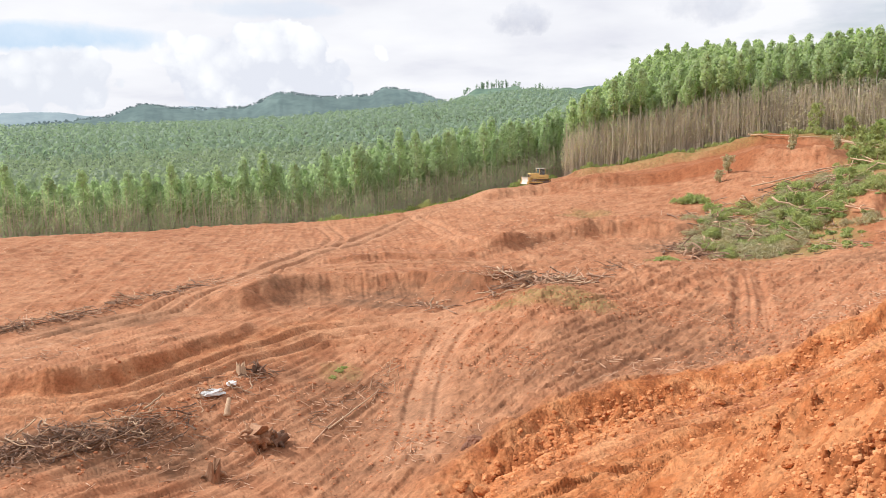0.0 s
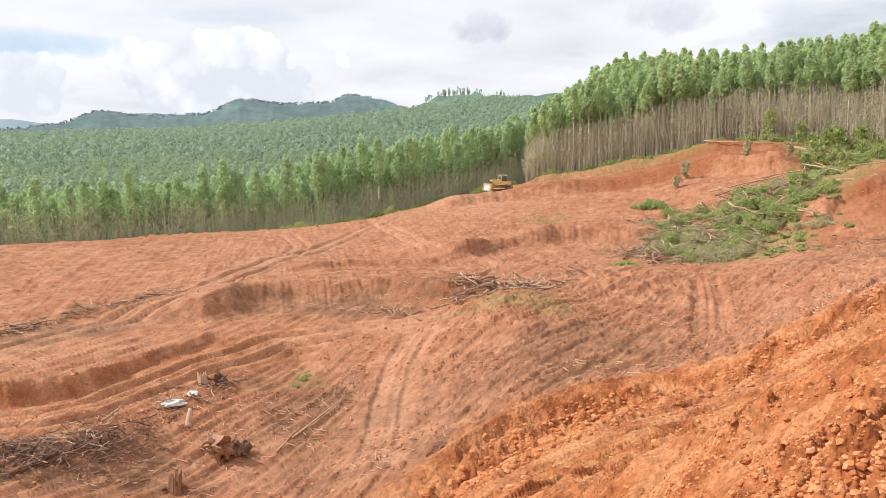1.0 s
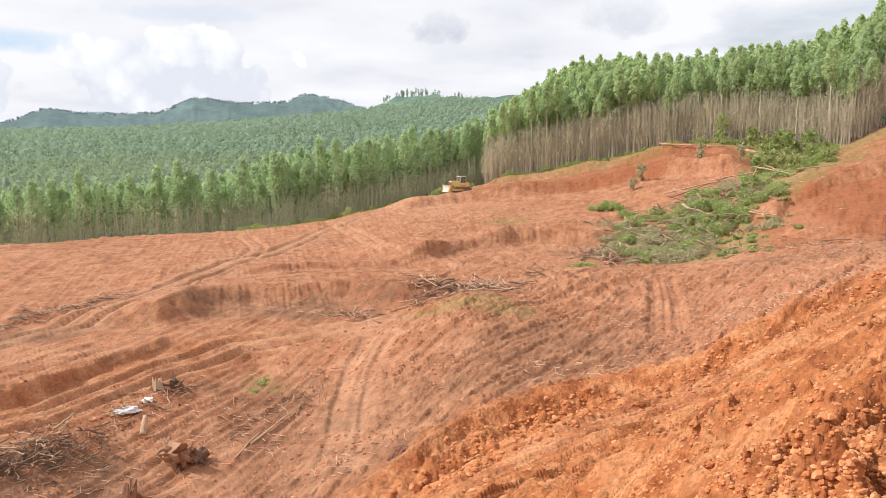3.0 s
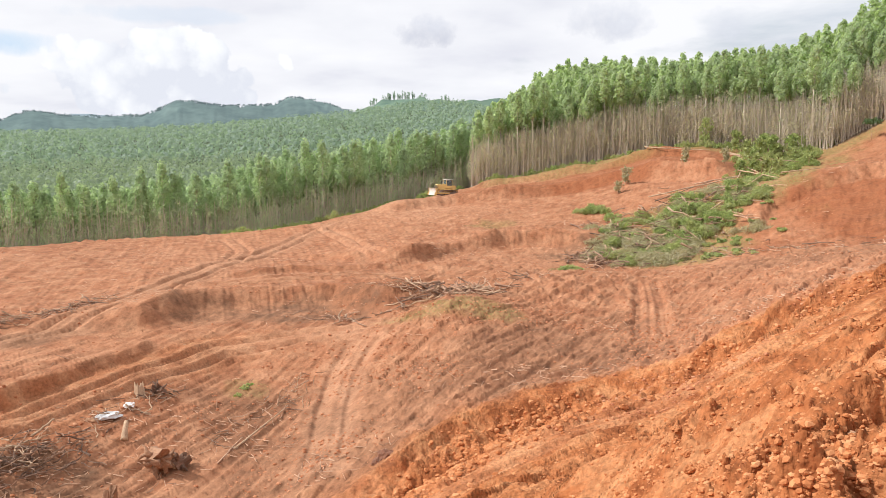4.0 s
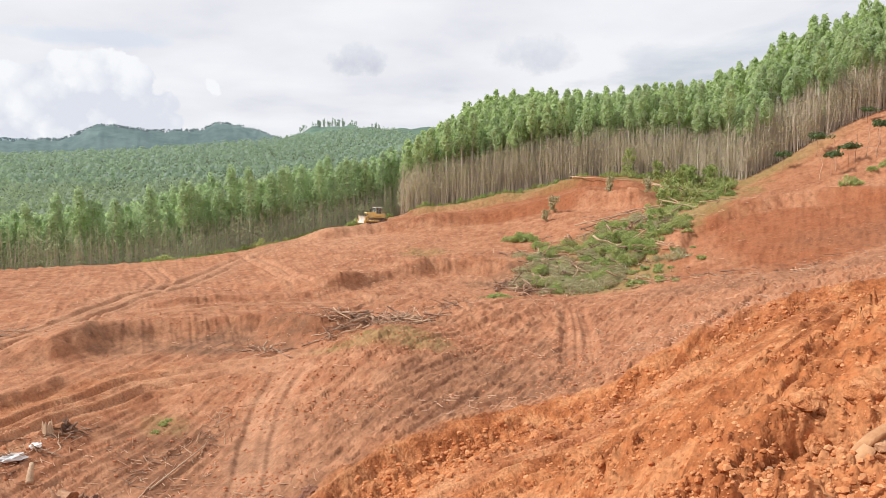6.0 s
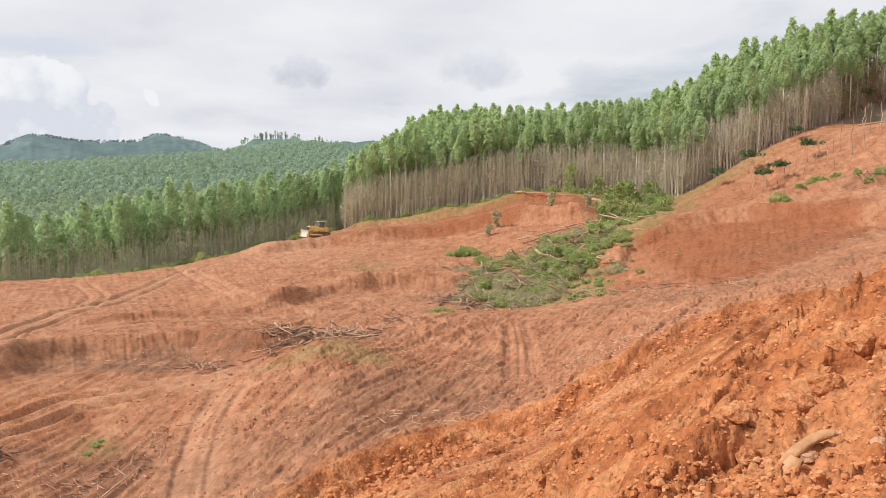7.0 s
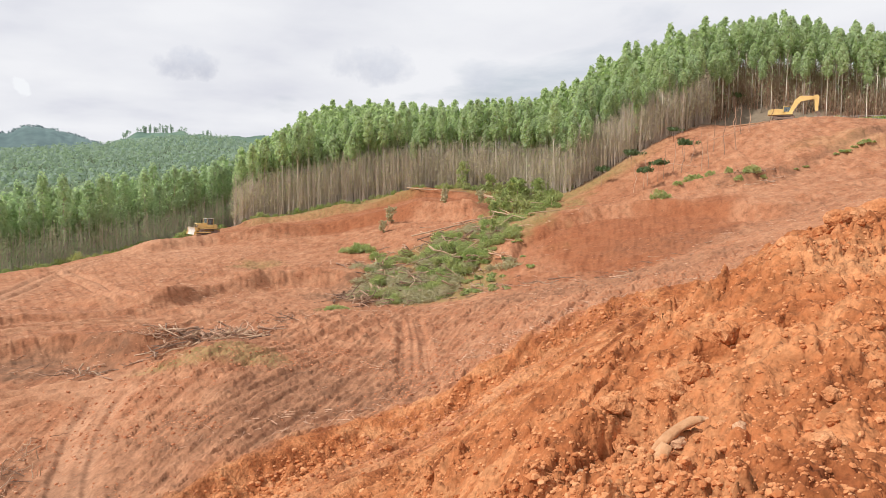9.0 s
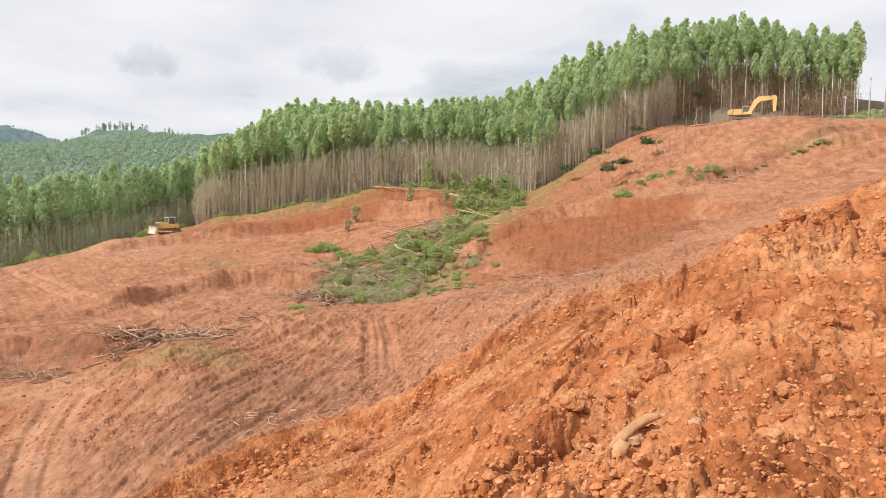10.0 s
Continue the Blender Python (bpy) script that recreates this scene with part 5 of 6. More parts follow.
def excavator(m):
    """Boom along +x; stands on z = 0."""
    d = new("excavator")
    for y in (-1.05, 1.05):
        crawler(d, y, 4.1, 0.9, 0.6)
    bm = bmesh.new()
    box_bm(bm, (2.4, 1.5, 0.45), (0, 0, 0.65), bevel=0.06)
    rod_bm(bm, (0, 0, 0.85), (0, 0, 1.1), 0.75, sides=22)
    part("undercarriage", bm, STEEL, d)
    bm = bmesh.new()
    box_bm(bm, (4.0, 2.5, 0.22), (-0.35, 0, 1.2), bevel=0.04)
    body = part("upper_deck", bm, YELLOW, d)
    bm = bmesh.new()
    plate_bm(bm, ((-2.75, 1.3), (-0.2, 1.3), (-0.2, 2.25), (-2.3, 2.25), (-2.65, 2.05)), 2.45, 0)
    part("engine_housing", bm, YELLOW, body)
    bm = bmesh.new()
    plate_bm(bm, ((-2.95, 1.15), (-2.35, 1.12), (-2.35, 2.1), (-2.75, 2.15), (-2.95, 1.9)), 2.5, 0)
    part("counterweight", bm, PALE_YELLOW, body)
    bm = bmesh.new()
    rod_bm(bm, (-1.8, -0.6, 2.2), (-1.8, -0.6, 2.75), 0.07)
    part("exhaust_pipe", bm, BLACK, body)
    cab_of(d, 0.0, 1.55, 0.28, 1.2, 1.3, 2.85, YELLOW, PALE_YELLOW)
    # boom: a cranked box beam
    bm = bmesh.new()
    plate_bm(bm, ((0.75, 1.25), (1.45, 1.3), (2.6, 3.15), (3.2, 3.75), (5.9, 4.15), (5.98, 4.65), (3.0, 4.85), (2.0, 4.05)), 0.6, -0.25)
    boom = part("boom", bm, YELLOW, d)
    for y in (-0.6, 0.1):
        bm = bmesh.new()
        rod_bm(bm, (1.6, y, 1.2), (2.75, y, 3.2), 0.10)
        part("boom_cylinder", bm, STEEL, boom)
    bm = bmesh.new()
    rod_bm(bm, (3.3, -0.25, 4.75), (5.6, -0.25, 4.95), 0.08)
    part("arm_cylinder", bm, STEEL, boom)
    bm = bmesh.new()
    plate_bm(bm, ((5.45, 4.9), (6.15, 4.95), (6.45, 4.5), (6.25, 1.6), (5.8, 1.6), (5.55, 4.1)), 0.5, -0.25)
    arm = part("arm", bm, YELLOW, d)
    bm = bmesh.new()
    rod_bm(bm, (6.5, -0.25, 4.3), (6.35, -0.25, 2.2), 0.07)
    part("bucket_cylinder", bm, STEEL, arm)
    bm = bmesh.new()
    plate_bm(bm, ((5.75, 1.75), (6.5, 1.7), (6.75, 1.1), (6.55, 0.35), (5.9, 0.05), (5.2, 0.25), (5.1, 0.4), (5.85, 0.35), (6.2, 0.7), (6.15, 1.2)), 1.05, -0.25)
    bucket = part("bucket", bm, STEEL, d, "brown worn digging bucket")
    for k in range(4):
        bm = bmesh.new()
        box_bm(bm, (0.25, 0.09, 0.07), (5.05, -0.65 + 0.27 * k, 0.3), bevel=0.01)
        part("tooth", bm, STEEL, bucket)
    d.matrix_basis = m
    return tagged(d, "yellow crawler excavator with its arm folded down on the terrace", "excavator")


def stand(bearing, r, turn, tilt=(0, 0), sink=0.0):
    x, y = at(bearing, r)
    return pose(x, y, floor_at(x, y) - sink, tilt[0], tilt[1], turn)


dozer = bulldozer(stand(7.3, 142.5, 196, (0, -3), 0.05))
dozer.scale = (0.97, 0.97, 0.97)
digger = excavator(stand(48.7, 150.6, -46, (0, 0), -0.1))
digger.scale = (0.88, 0.88, 0.88)

# ---------------------------------------------------------------- logs, stumps and brushwood
def stick_mesh(seed, length, radius, mat=WOOD, forks=1, bend_=0.08):
    g = random.Random(seed)
    n = 5
    pts = [Vector((length * (k / (n - 1) - 0.5), g.uniform(-bend_, bend_) * length, g.uniform(-bend_, bend_) * length * 0.6)) for k in range(n)]
    made = [tube(pts, [radius * (1 - 0.6 * k / (n - 1)) for k in range(n)], 5)]
    for _ in range(forks):
        a = pts[g.randrange(1, n - 1)]
        e = a + Vector((g.uniform(0.1, 0.35) * length, g.uniform(-0.25, 0.25) * length, g.uniform(-0.05, 0.25) * length))
        made.append(tube([a, a.lerp(e, 0.5) + Vector((0, 0, 0.03 * length)), e], [radius * 0.55, radius * 0.4, radius * 0.15], 4))
    return mesh_from("stick", *tubes(made), [mat])


STICKS = [stick_mesh(k, 1.6 + 0.35 * (k % 4), 0.05 + 0.018 * (k % 3), (WOOD, WOOD, PALE_WOOD, DARK_WOOD)[k % 4], k % 3, 0.07) for k in range(10)]

DARK_STICKS = [stick_mesh(80 + k, 1.3 + 0.2 * k, 0.085, DARK_WOOD, 2, 0.1) for k in range(4)]


def brush_pile(name, path, count, half, lift, size, label, seed, lying=18, dark=0.0):
    """A strewn pile of sticks along a path, each a part of the pile."""
    g = random.Random(seed)
    x0, y0 = path[len(path) // 2]
    pile = new(name)
    base = Vector((x0, y0, floor_at(x0, y0)))
    pile.matrix_basis = Matrix.Translation(base)
    for k in range(count):
        u = g.random() * (len(path) - 1)
        i = min(int(u), len(path) - 2)
        a, b = Vector(path[i]), Vector(path[i + 1])
        p = a.lerp(b, u - i)
        x, y = p[0] + g.gauss(0, half), p[1] + g.gauss(0, half)
        s = size * g.uniform(0.55, 1.35)
        m = Matrix.Translation((x, y, floor_at(x, y) + lift * g.random() ** 1.5 + 0.03)) @ pose(0, 0, 0, g.uniform(-20, 20), g.gauss(0, lying), g.uniform(0, 360)) @ Matrix.Diagonal((s, s * 0.85, s * 0.85, 1))
        child("stick", DARK_STICKS[k % 4] if g.random() < dark else STICKS[g.randrange(len(STICKS))], pile, m=Matrix.Translation(-base) @ m)
    return tagged(pile, label, "brushwood", "piles of brushwood")


brush_pile("brushwood_pile", [at(4.6, 63), at(6.5, 65), at(8.3, 66.5), at(10.2, 68)], 130, 1.2, 0.6, 1.3, "grey-brown pile of broken branches on red earth", 1, 14)
brush_pile("brushwood_pile", [at(12, 72), at(14, 74)], 16, 0.8, 0.25, 0.9, "thin scatter of broken branches on red earth", 2, 12)
brush_pile("brushwood_pile", [at(-33, 62), at(-31.1, 62), at(-27.8, 63), at(-24.2, 65), at(-20.4, 66.8), at(-17.2, 69)], 230, 0.7, 0.4, 0.8, "long windrow of dry sticks beside the upper track", 3, 10)
brush_pile("brushwood_pile", [at(-34, 37.5), at(-30, 38.5), at(-27, 39), at(-24, 39.5), at(-21, 41)], 330, 0.9, 0.7, 0.65, "dark heap of tangled roots and branches by the lower track", 4, 16, 0.5)
brush_pile("brushwood_pile", [at(-20.5, 41.5), at(-18, 43.5), at(-15, 46.5), at(-13, 49)], 60, 0.7, 0.3, 0.55, "strewn broken wood with rubbish beside the lower track", 5, 14, 0.3)
brush_pile("brushwood_pile", [at(-11, 42), at(-8.5, 44.5), at(-6, 47), at(-3.8, 50)], 60, 0.9, 0.25, 0.55, "line of snapped sticks down the scraped slope", 6, 16)
brush_pile("brushwood_pile", [at(-4.6, 63), at(-2, 61.5), at(0.5, 61), at(3, 60.5)], 34, 1.3, 0.2, 0.75, "scattered branches at the foot of the cut bank", 7, 14)
brush_pile("brushwood_pile", [at(17.5, 97), at(18.5, 95), at(20, 93.5)], 70, 1.6, 0.8, 1.5, "grey dead branches at the edge of the pit", 8, 14)
brush_pile("brushwood_pile", [at(19, 108), at(21, 105), at(23, 102), at(24, 98)], 90, 2.5, 1.1, 1.7, "grey fallen branches among felled green tops", 9, 9)
brush_pile("brushwood_pile", [at(27, 96), at(28.5, 93), at(30, 88), at(33, 86)], 55, 1.4, 0.4, 1.0, "dry sticks along the rim of the red cut", 10, 9)
brush_pile("brushwood_pile", [at(34, 82), at(38, 84), at(43, 88)], 40, 2.5, 0.15, 0.8, "loose sticks on the churned slope", 11, 8)
brush_pile("brushwood_pile", [at(46, 118), at(48, 117), at(44, 119)], 40, 2.2, 0.3, 1.0, "dead branches on the terrace slope", 12, 10)

brush_pile("brushwood_pile", [at(22, 112), at(25, 110), at(28, 108), at(26, 102)], 90, 3.0, 1.5, 1.7, "pale dry branches lying over green brush", 13, 14)

UPRIGHT = stick_mesh(71, 1.0, 0.045, PALE_WOOD, 0, 0.04)
upright_stub = None
for k, (b, r, h, lean) in enumerate(((-4.3, 49, 0.9, 4), (-3.7, 48.2, 0.8, -8), (-3.1, 49.3, 0.7, 10), (-4.0, 46.0, 0.8, 25), (-3.5, 45.6, 0.7, -25), (-3.7, 45.9, 0.6, -12), (-5.8, 46.6, 1.0, -12), (-28.3, 44.2, 0.5, 5), (-20.6, 40.5, 0.6, 12), (-30.5, 39, 0.8, -20))):
    x, y = at(b, r)
    m = pose(x, y, floor_at(x, y) + 0.42 * h, 0, -90 + lean, 30 * k)
    if upright_stub is None:
        upright_stub = tagged(new("stub", UPRIGHT), "pale snapped stub standing in red earth", "stub", "snapped stubs")
        upright_stub.matrix_basis = m
        upright_stub.scale = (h,) * 3
    else:
        copy_thing(upright_stub, m).scale = (h,) * 3


def log_thing(name, a, b, radius, mat, label, lift_a=0.0, lift_b=0.0, category="log", group=""):
    """A lying trunk between two places of the plan, with sawn ends."""
    pa = Vector((*a, floor_at(*a) + radius * 0.7 + lift_a))
    pb = Vector((*b, floor_at(*b) + radius * 0.7 + lift_b))
    g = random.Random(round(pa.x * 100))
    n = 7
    pts = [(pa.lerp(pb, k / (n - 1)) - pa) + Vector((g.gauss(0, 1), g.gauss(0, 1), g.gauss(0, 0.6))) * min(radius * 0.5, 0.012 * (pb - pa).length) for k in range(n)]
    v, f = tube(pts, [radius * (1 - 0.45 * k / (n - 1)) for k in range(n)], 9)
    ob = new(name, mesh_from(name, v, f, [mat], smooth_=True))
    ob.matrix_basis = Matrix.Translation(pa)
    return tagged(ob, label, category, group)


log_thing("long_pole", at(-9.2, 41.0), at(-5.2, 46.2), 0.06, PALE_WOOD, "long pale stripped pole lying on the slope", 0.05, 0.15)
log_thing("pole", at(-10.5, 39.4), at(-8.6, 42.5), 0.05, WOOD, "thin brown pole lying on the slope", 0.03, 0.08)
for k, (a, b, rad, la, lb) in enumerate(((at(22.4, 117), at(28.4, 119), 0.11, 0.5, 0.7), (at(22.8, 115.5), at(27.0, 119.5), 0.09, 0.3, 0.8), (at(21.0, 110), at(25.5, 117.5), 0.07, 0.3, 0.6), (at(25.5, 119), at(28.8, 120), 0.1, 0.6, 0.7),
                                         (at(26.0, 105), at(30.0, 113), 0.11, 0.5, 1.2), (at(24.5, 103), at(30.3, 109), 0.11, 0.5, 1.0), (at(19.2, 103), at(23.5, 108), 0.07, 0.3, 0.6))):
    log_thing("felled_trunk", a, b, rad, WOOD if k % 2 else PALE_WOOD, "long felled gum trunk lying over cut branches", la, lb, group="felled trunks")
for k, (b1, r1, b2, r2) in enumerate(((27.2, 139, 30.5, 132), (27.6, 136, 31.5, 128), (28.5, 126, 30.2, 118), (28.0, 133, 32.5, 131), (28.4, 122, 31.0, 113), (28.8, 127, 28.3, 117), (22.0, 146, 26.5, 141), (31.2, 112, 33.6, 117))):
    log_thing("fallen_pole", at(b1, r1), at(b2, r2), 0.10, PALE_WOOD, "pale fallen pole in green undergrowth", 1.0, 0.5, group="fallen poles")


def stump(name, m, radius, height, roots, mat, label, seed, ragged=0.3):
    """A torn stump: fluted, splintered top and spreading roots."""
    g = random.Random(seed)
    ob = new(name)
    sides = 14
    verts, faces = [], []
    flute = [g.uniform(0.8, 1.2) for _ in range(sides)]
    levels = (0.0, 0.25, 0.6, 1.0)
    for k, lv in enumerate(levels):
        for s in range(sides):
            t = 2 * math.pi * s / sides
            rr = radius * (1.35 - 0.45 * lv ** 0.5) * (1 + (flute[s] - 1) * (1.3 - lv))
            top = height * lv * (1 + (ragged * g.uniform(-1, 1) if k == 3 else 0))
            verts.append((rr * math.cos(t), rr * math.sin(t), top - 0.1))
    for k in range(len(levels) - 1):
        for s in range(sides):
            a, b = k * sides + s, k * sides + (s + 1) % sides
            faces.append((a, b, b + sides, a + sides))
    verts.append((0, 0, height * 0.55))
    for s in range(sides):
        faces.append((3 * sides + s, 3 * sides + (s + 1) % sides, len(verts) - 1))
    child("bole", mesh_from("bole", verts, faces, [mat]), ob)
    for _ in range(roots):
        t = g.uniform(0, 6.28)
        q = [Vector((radius * 0.7 * math.cos(t), radius * 0.7 * math.sin(t), height * 0.3))]
        for k in range(4):
            t += g.gauss(0, 0.35)
            q.append(q[-1] + Vector((math.cos(t), math.sin(t), g.gauss(-0.1, 0.35))) * radius * g.uniform(0.25, 0.5))
        v, f = tube(q, [radius * c for c in (0.38, 0.33, 0.25, 0.17, 0.07)], 6)
        child("root", mesh_from("root", v, f, [mat], smooth_=True), ob)
    ob.matrix_basis = m
    return tagged(ob, label, "stump")


STUMP_WOOD = grained("red_stained_stump_wood", (0.27, 0.135, 0.075), (0.48, 0.28, 0.165), 0.09, 0.95, (1, 1, 0.3), 0.6)
stump("uprooted_stump", stand(-14.9, 39.4, 40, (70, 15), -0.45), 0.48, 1.0, 9, STUMP_WOOD, "uprooted stump with torn roots lying on red earth", 3)
stump("uprooted_stump", stand(-13.4, 39.6, 130, (60, -20), -0.15), 0.34, 0.7, 7, DARK_WOOD, "dark rotten uprooted stump with short roots", 13)
stump("stump", stand(-18.1, 36.0, 10, (4, 6), 0.05), 0.33, 0.85, 5, STUMP_WOOD, "broken brown stump standing on the slope", 4, 0.5)
stump("stump", stand(-15.6, 47.6, 60, (-8, 5), 0.02), 0.28, 0.85, 4, PALE_WOOD, "pale split stump beside the lower track", 5, 0.25)
stump("stump", stand(-14.4, 48.0, 0, (50, 10), -0.1), 0.32, 0.7, 6, DARK_WOOD, "dark root stump tipped on its side", 6, 0.5)
log_thing("cut_log", at(-16.85, 41.9), at(-16.65, 42.5), 0.2, PALE_WOOD, "short pale cut log standing in the brush", 0.1, 0.75)
log_thing("pale_branch", at(-22.6, 42.5), at(-21.2, 43.6), 0.07, PALE_WOOD, "pale forked branch lying by the track", 0.05, 0.3)


def crumpled(name, m, size, label, seed, mat=PLASTIC):
    """A crumpled sheet or sack: a rumpled, flattened form."""
    bm = bmesh.new()
    bmesh.ops.create_icosphere(bm, subdivisions=3, radius=1.0)
    for v in bm.verts:
        n = noise.noise(v.co * 2.1 + Vector((seed, 0, 0))) + 0.6 * noise.noise(v.co * 5.3 + Vector((0, seed, 0)))
        v.co = v.co * (1 + 0.35 * n)
        v.co = Vector((v.co.x * size[0], v.co.y * size[1], max(v.co.z, -0.3) * size[2]))
    me = bpy.data.meshes.new(name)
    bm.to_mesh(me)
    bm.free()
    me.materials.append(mat)
    ob = new(name, me)
    ob.matrix_basis = m
    return tagged(ob, label, "rubbish")


crumpled("plastic_sheet", stand(-17.9, 44.3, 25), (0.72, 0.42, 0.2), "crumpled white plastic sheet on red earth", 2.0)
crumpled("plastic_bag", stand(-16.4, 45.6, 60), (0.34, 0.25, 0.18), "small crumpled white plastic bag on red earth", 5.0)
crumpled("cloth_scrap", stand(-18.9, 44.0, 10), (0.35, 0.25, 0.22), "faded pinkish sack lying beside white plastic", 8.0, STONE)

# ---------------------------------------------------------------- clods and stones
def clod_mesh(seed, detail, mat, name="clod"):
    """A broken lump of earth: angular, with flat fractured sides."""
    g = random.Random(seed)
    bm = bmesh.new()
    bmesh.ops.create_icosphere(bm, subdivisions=detail, radius=1.0)
    planes = [(Vector((g.gauss(0, 1), g.gauss(0, 1), g.gauss(0, 1))).normalized(), g.uniform(0.55, 0.85)) for _ in range(7)]
    for v in bm.verts:
        for n, d in planes:
            over = v.co.dot(n) - d
            if over > 0:
                v.co -= n * over * 0.6
        v.co *= 1 + 0.22 * noise.noise(v.co * 1.9 + Vector((seed, 3, 1))) + 0.16 * noise.noise(v.co * 4.5 + Vector((1, seed, 1))) + 0.09 * noise.noise(v.co * 10 + Vector((seed, 1, 5)))
    me = bpy.data.meshes.new(name)
    bm.to_mesh(me)
    bm.free()
    me.materials.append(mat)
    return me


CLODS = [clod_mesh(k, 3, CLOD) for k in range(9)]


def lay_clod(me, bearing, r, size, turn, label, name="clod", group="clods of the spoil heap", sink=0.42, flat=(1, 0.8, 0.65)):
    x, y = at(bearing, r)
    ob = new(name, me)
    ob.matrix_basis = pose(x, y, floor_at(x, y) + size * flat[2] * (0.5 - sink), 10 * math.sin(turn), 14 * math.cos(turn * 1.7), turn)
    ob.scale = (size * flat[0], size * flat[1], size * flat[2])
    return tagged(ob, label, "clod" if name == "clod" else name, group)


gc = random.Random(77)
for k in range(210):
    b = gc.uniform(22, 62)
    r = gc.uniform(8.6, 19)
    size = 0.05 + 0.10 * gc.random() ** 2.2
    lay_clod(CLODS[gc.randrange(9)], b, r, size, gc.uniform(0, 360), "crumbly orange clod on the loose spoil heap")
for k in range(40):
    b = gc.uniform(0, 31)
    r = float(np.interp(b, (0, 15, 31), (32, 38, 41))) - gc.uniform(0.5, 4.5)
    lay_clod(CLODS[gc.randrange(9)], b, r, 0.16 + 0.25 * gc.random() ** 2, gc.uniform(0, 360), "orange clod fallen below the tipped berm", group="clods below the berm")
DARK = clod_mesh(31, 3, DARK_CLOD)
STONES = clod_mesh(33, 3, STONE, "stone")
for b, r, size, turn in ((38.9, 11.0, 0.24, 40), (37.9, 11.2, 0.2, 90), (41.6, 11.3, 0.3, 150), (43.5, 11.6, 0.26, 10), (50.2, 13.2, 0.36, 70), (47.2, 12.9, 0.24, 30), (55.8, 14.0, 0.42, 20), (45.6, 13.0, 0.28, 200), (44.4, 13.1, 0.26, 120), (52.9, 18.4, 0.42, 60), (52.0, 18.1, 0.3, 150), (54.2, 18.6, 0.5, 100), (51.2, 17.8, 0.3, 30), (49.3, 17.2, 0.3, 75)):
    lay_clod(CLODS[int(turn) % 9], b, r, size, turn, "large cracked orange clod in the broken heap", sink=0.35)
# Two dark clods added in place of a shaded hollow under the bank.
for b, r, size, turn in ((2.4, 35.6, 0.5, 30), (1.6, 35.2, 0.35, 80)):
    lay_clod(DARK, b, r, size, turn, "dark clod standing in for a shaded hollow on orange earth", group="dark clods", sink=0.55)
for b, r, size, turn in ((11.0, 33.5, 0.62, 20), (10.0, 33.0, 0.4, 100), (21.5, 38.5, 0.5, 60), (24.0, 39.0, 0.55, 10), (26.0, 38.6, 0.4, 170)):
    lay_clod(CLODS[int(turn) % 9], b, r, size, turn, "big rounded orange clod below the berm", group="clods below the berm")
for b, r, size, turn in ((40.0, 10.6, 0.10, 30), (31.0, 9.6, 0.10, 75), (42.6, 9.9, 0.12, 10), (44.3, 10.4, 0.13, 140), (36.0, 9.5, 0.09, 60), (46.5, 9.7, 0.11, 20)):
    lay_clod(STONES, b, r, size, turn, "pale beige stone half sunk in the heap", "stone", "stones of the heap")


def heap_root():
    """A thick pale root sticking out of a hollow in the heap."""
    x, y = at(42.2, 9.9)
    base = Vector((x, y, floor_at(x, y)))
    pts = [Vector((-0.10, -0.20, -0.14)), Vector((-0.06, -0.12, 0.05)), Vector((-0.02, -0.02, 0.17)), Vector((0.0, 0.1, 0.25)), Vector((0.08, 0.2, 0.36)), Vector((0.13, 0.26, 0.39))]
    v, f = tube(pts, [0.042, 0.045, 0.052, 0.047, 0.052, 0.035], 10)
    v2, f2 = tube([Vector((0.02, -0.28, -0.15)), Vector((0.03, -0.26, 0.0)), Vector((0.06, -0.2, 0.14))], [0.06, 0.07, 0.05], 9)
    ob = new("root", mesh_from("root", *tubes([(v, f), (v2, f2)]), [ROOT_WOOD], smooth_=True))
    ob.matrix_basis = Matrix.Translation(base) @ pose(0, 0, -0.04, 0, 0, -80) @ Matrix.Diagonal((1.6, 1.1, 1.0, 1))
    tagged(ob, "thick tan root sticking up from a hollow in the heap", "root")


heap_root()


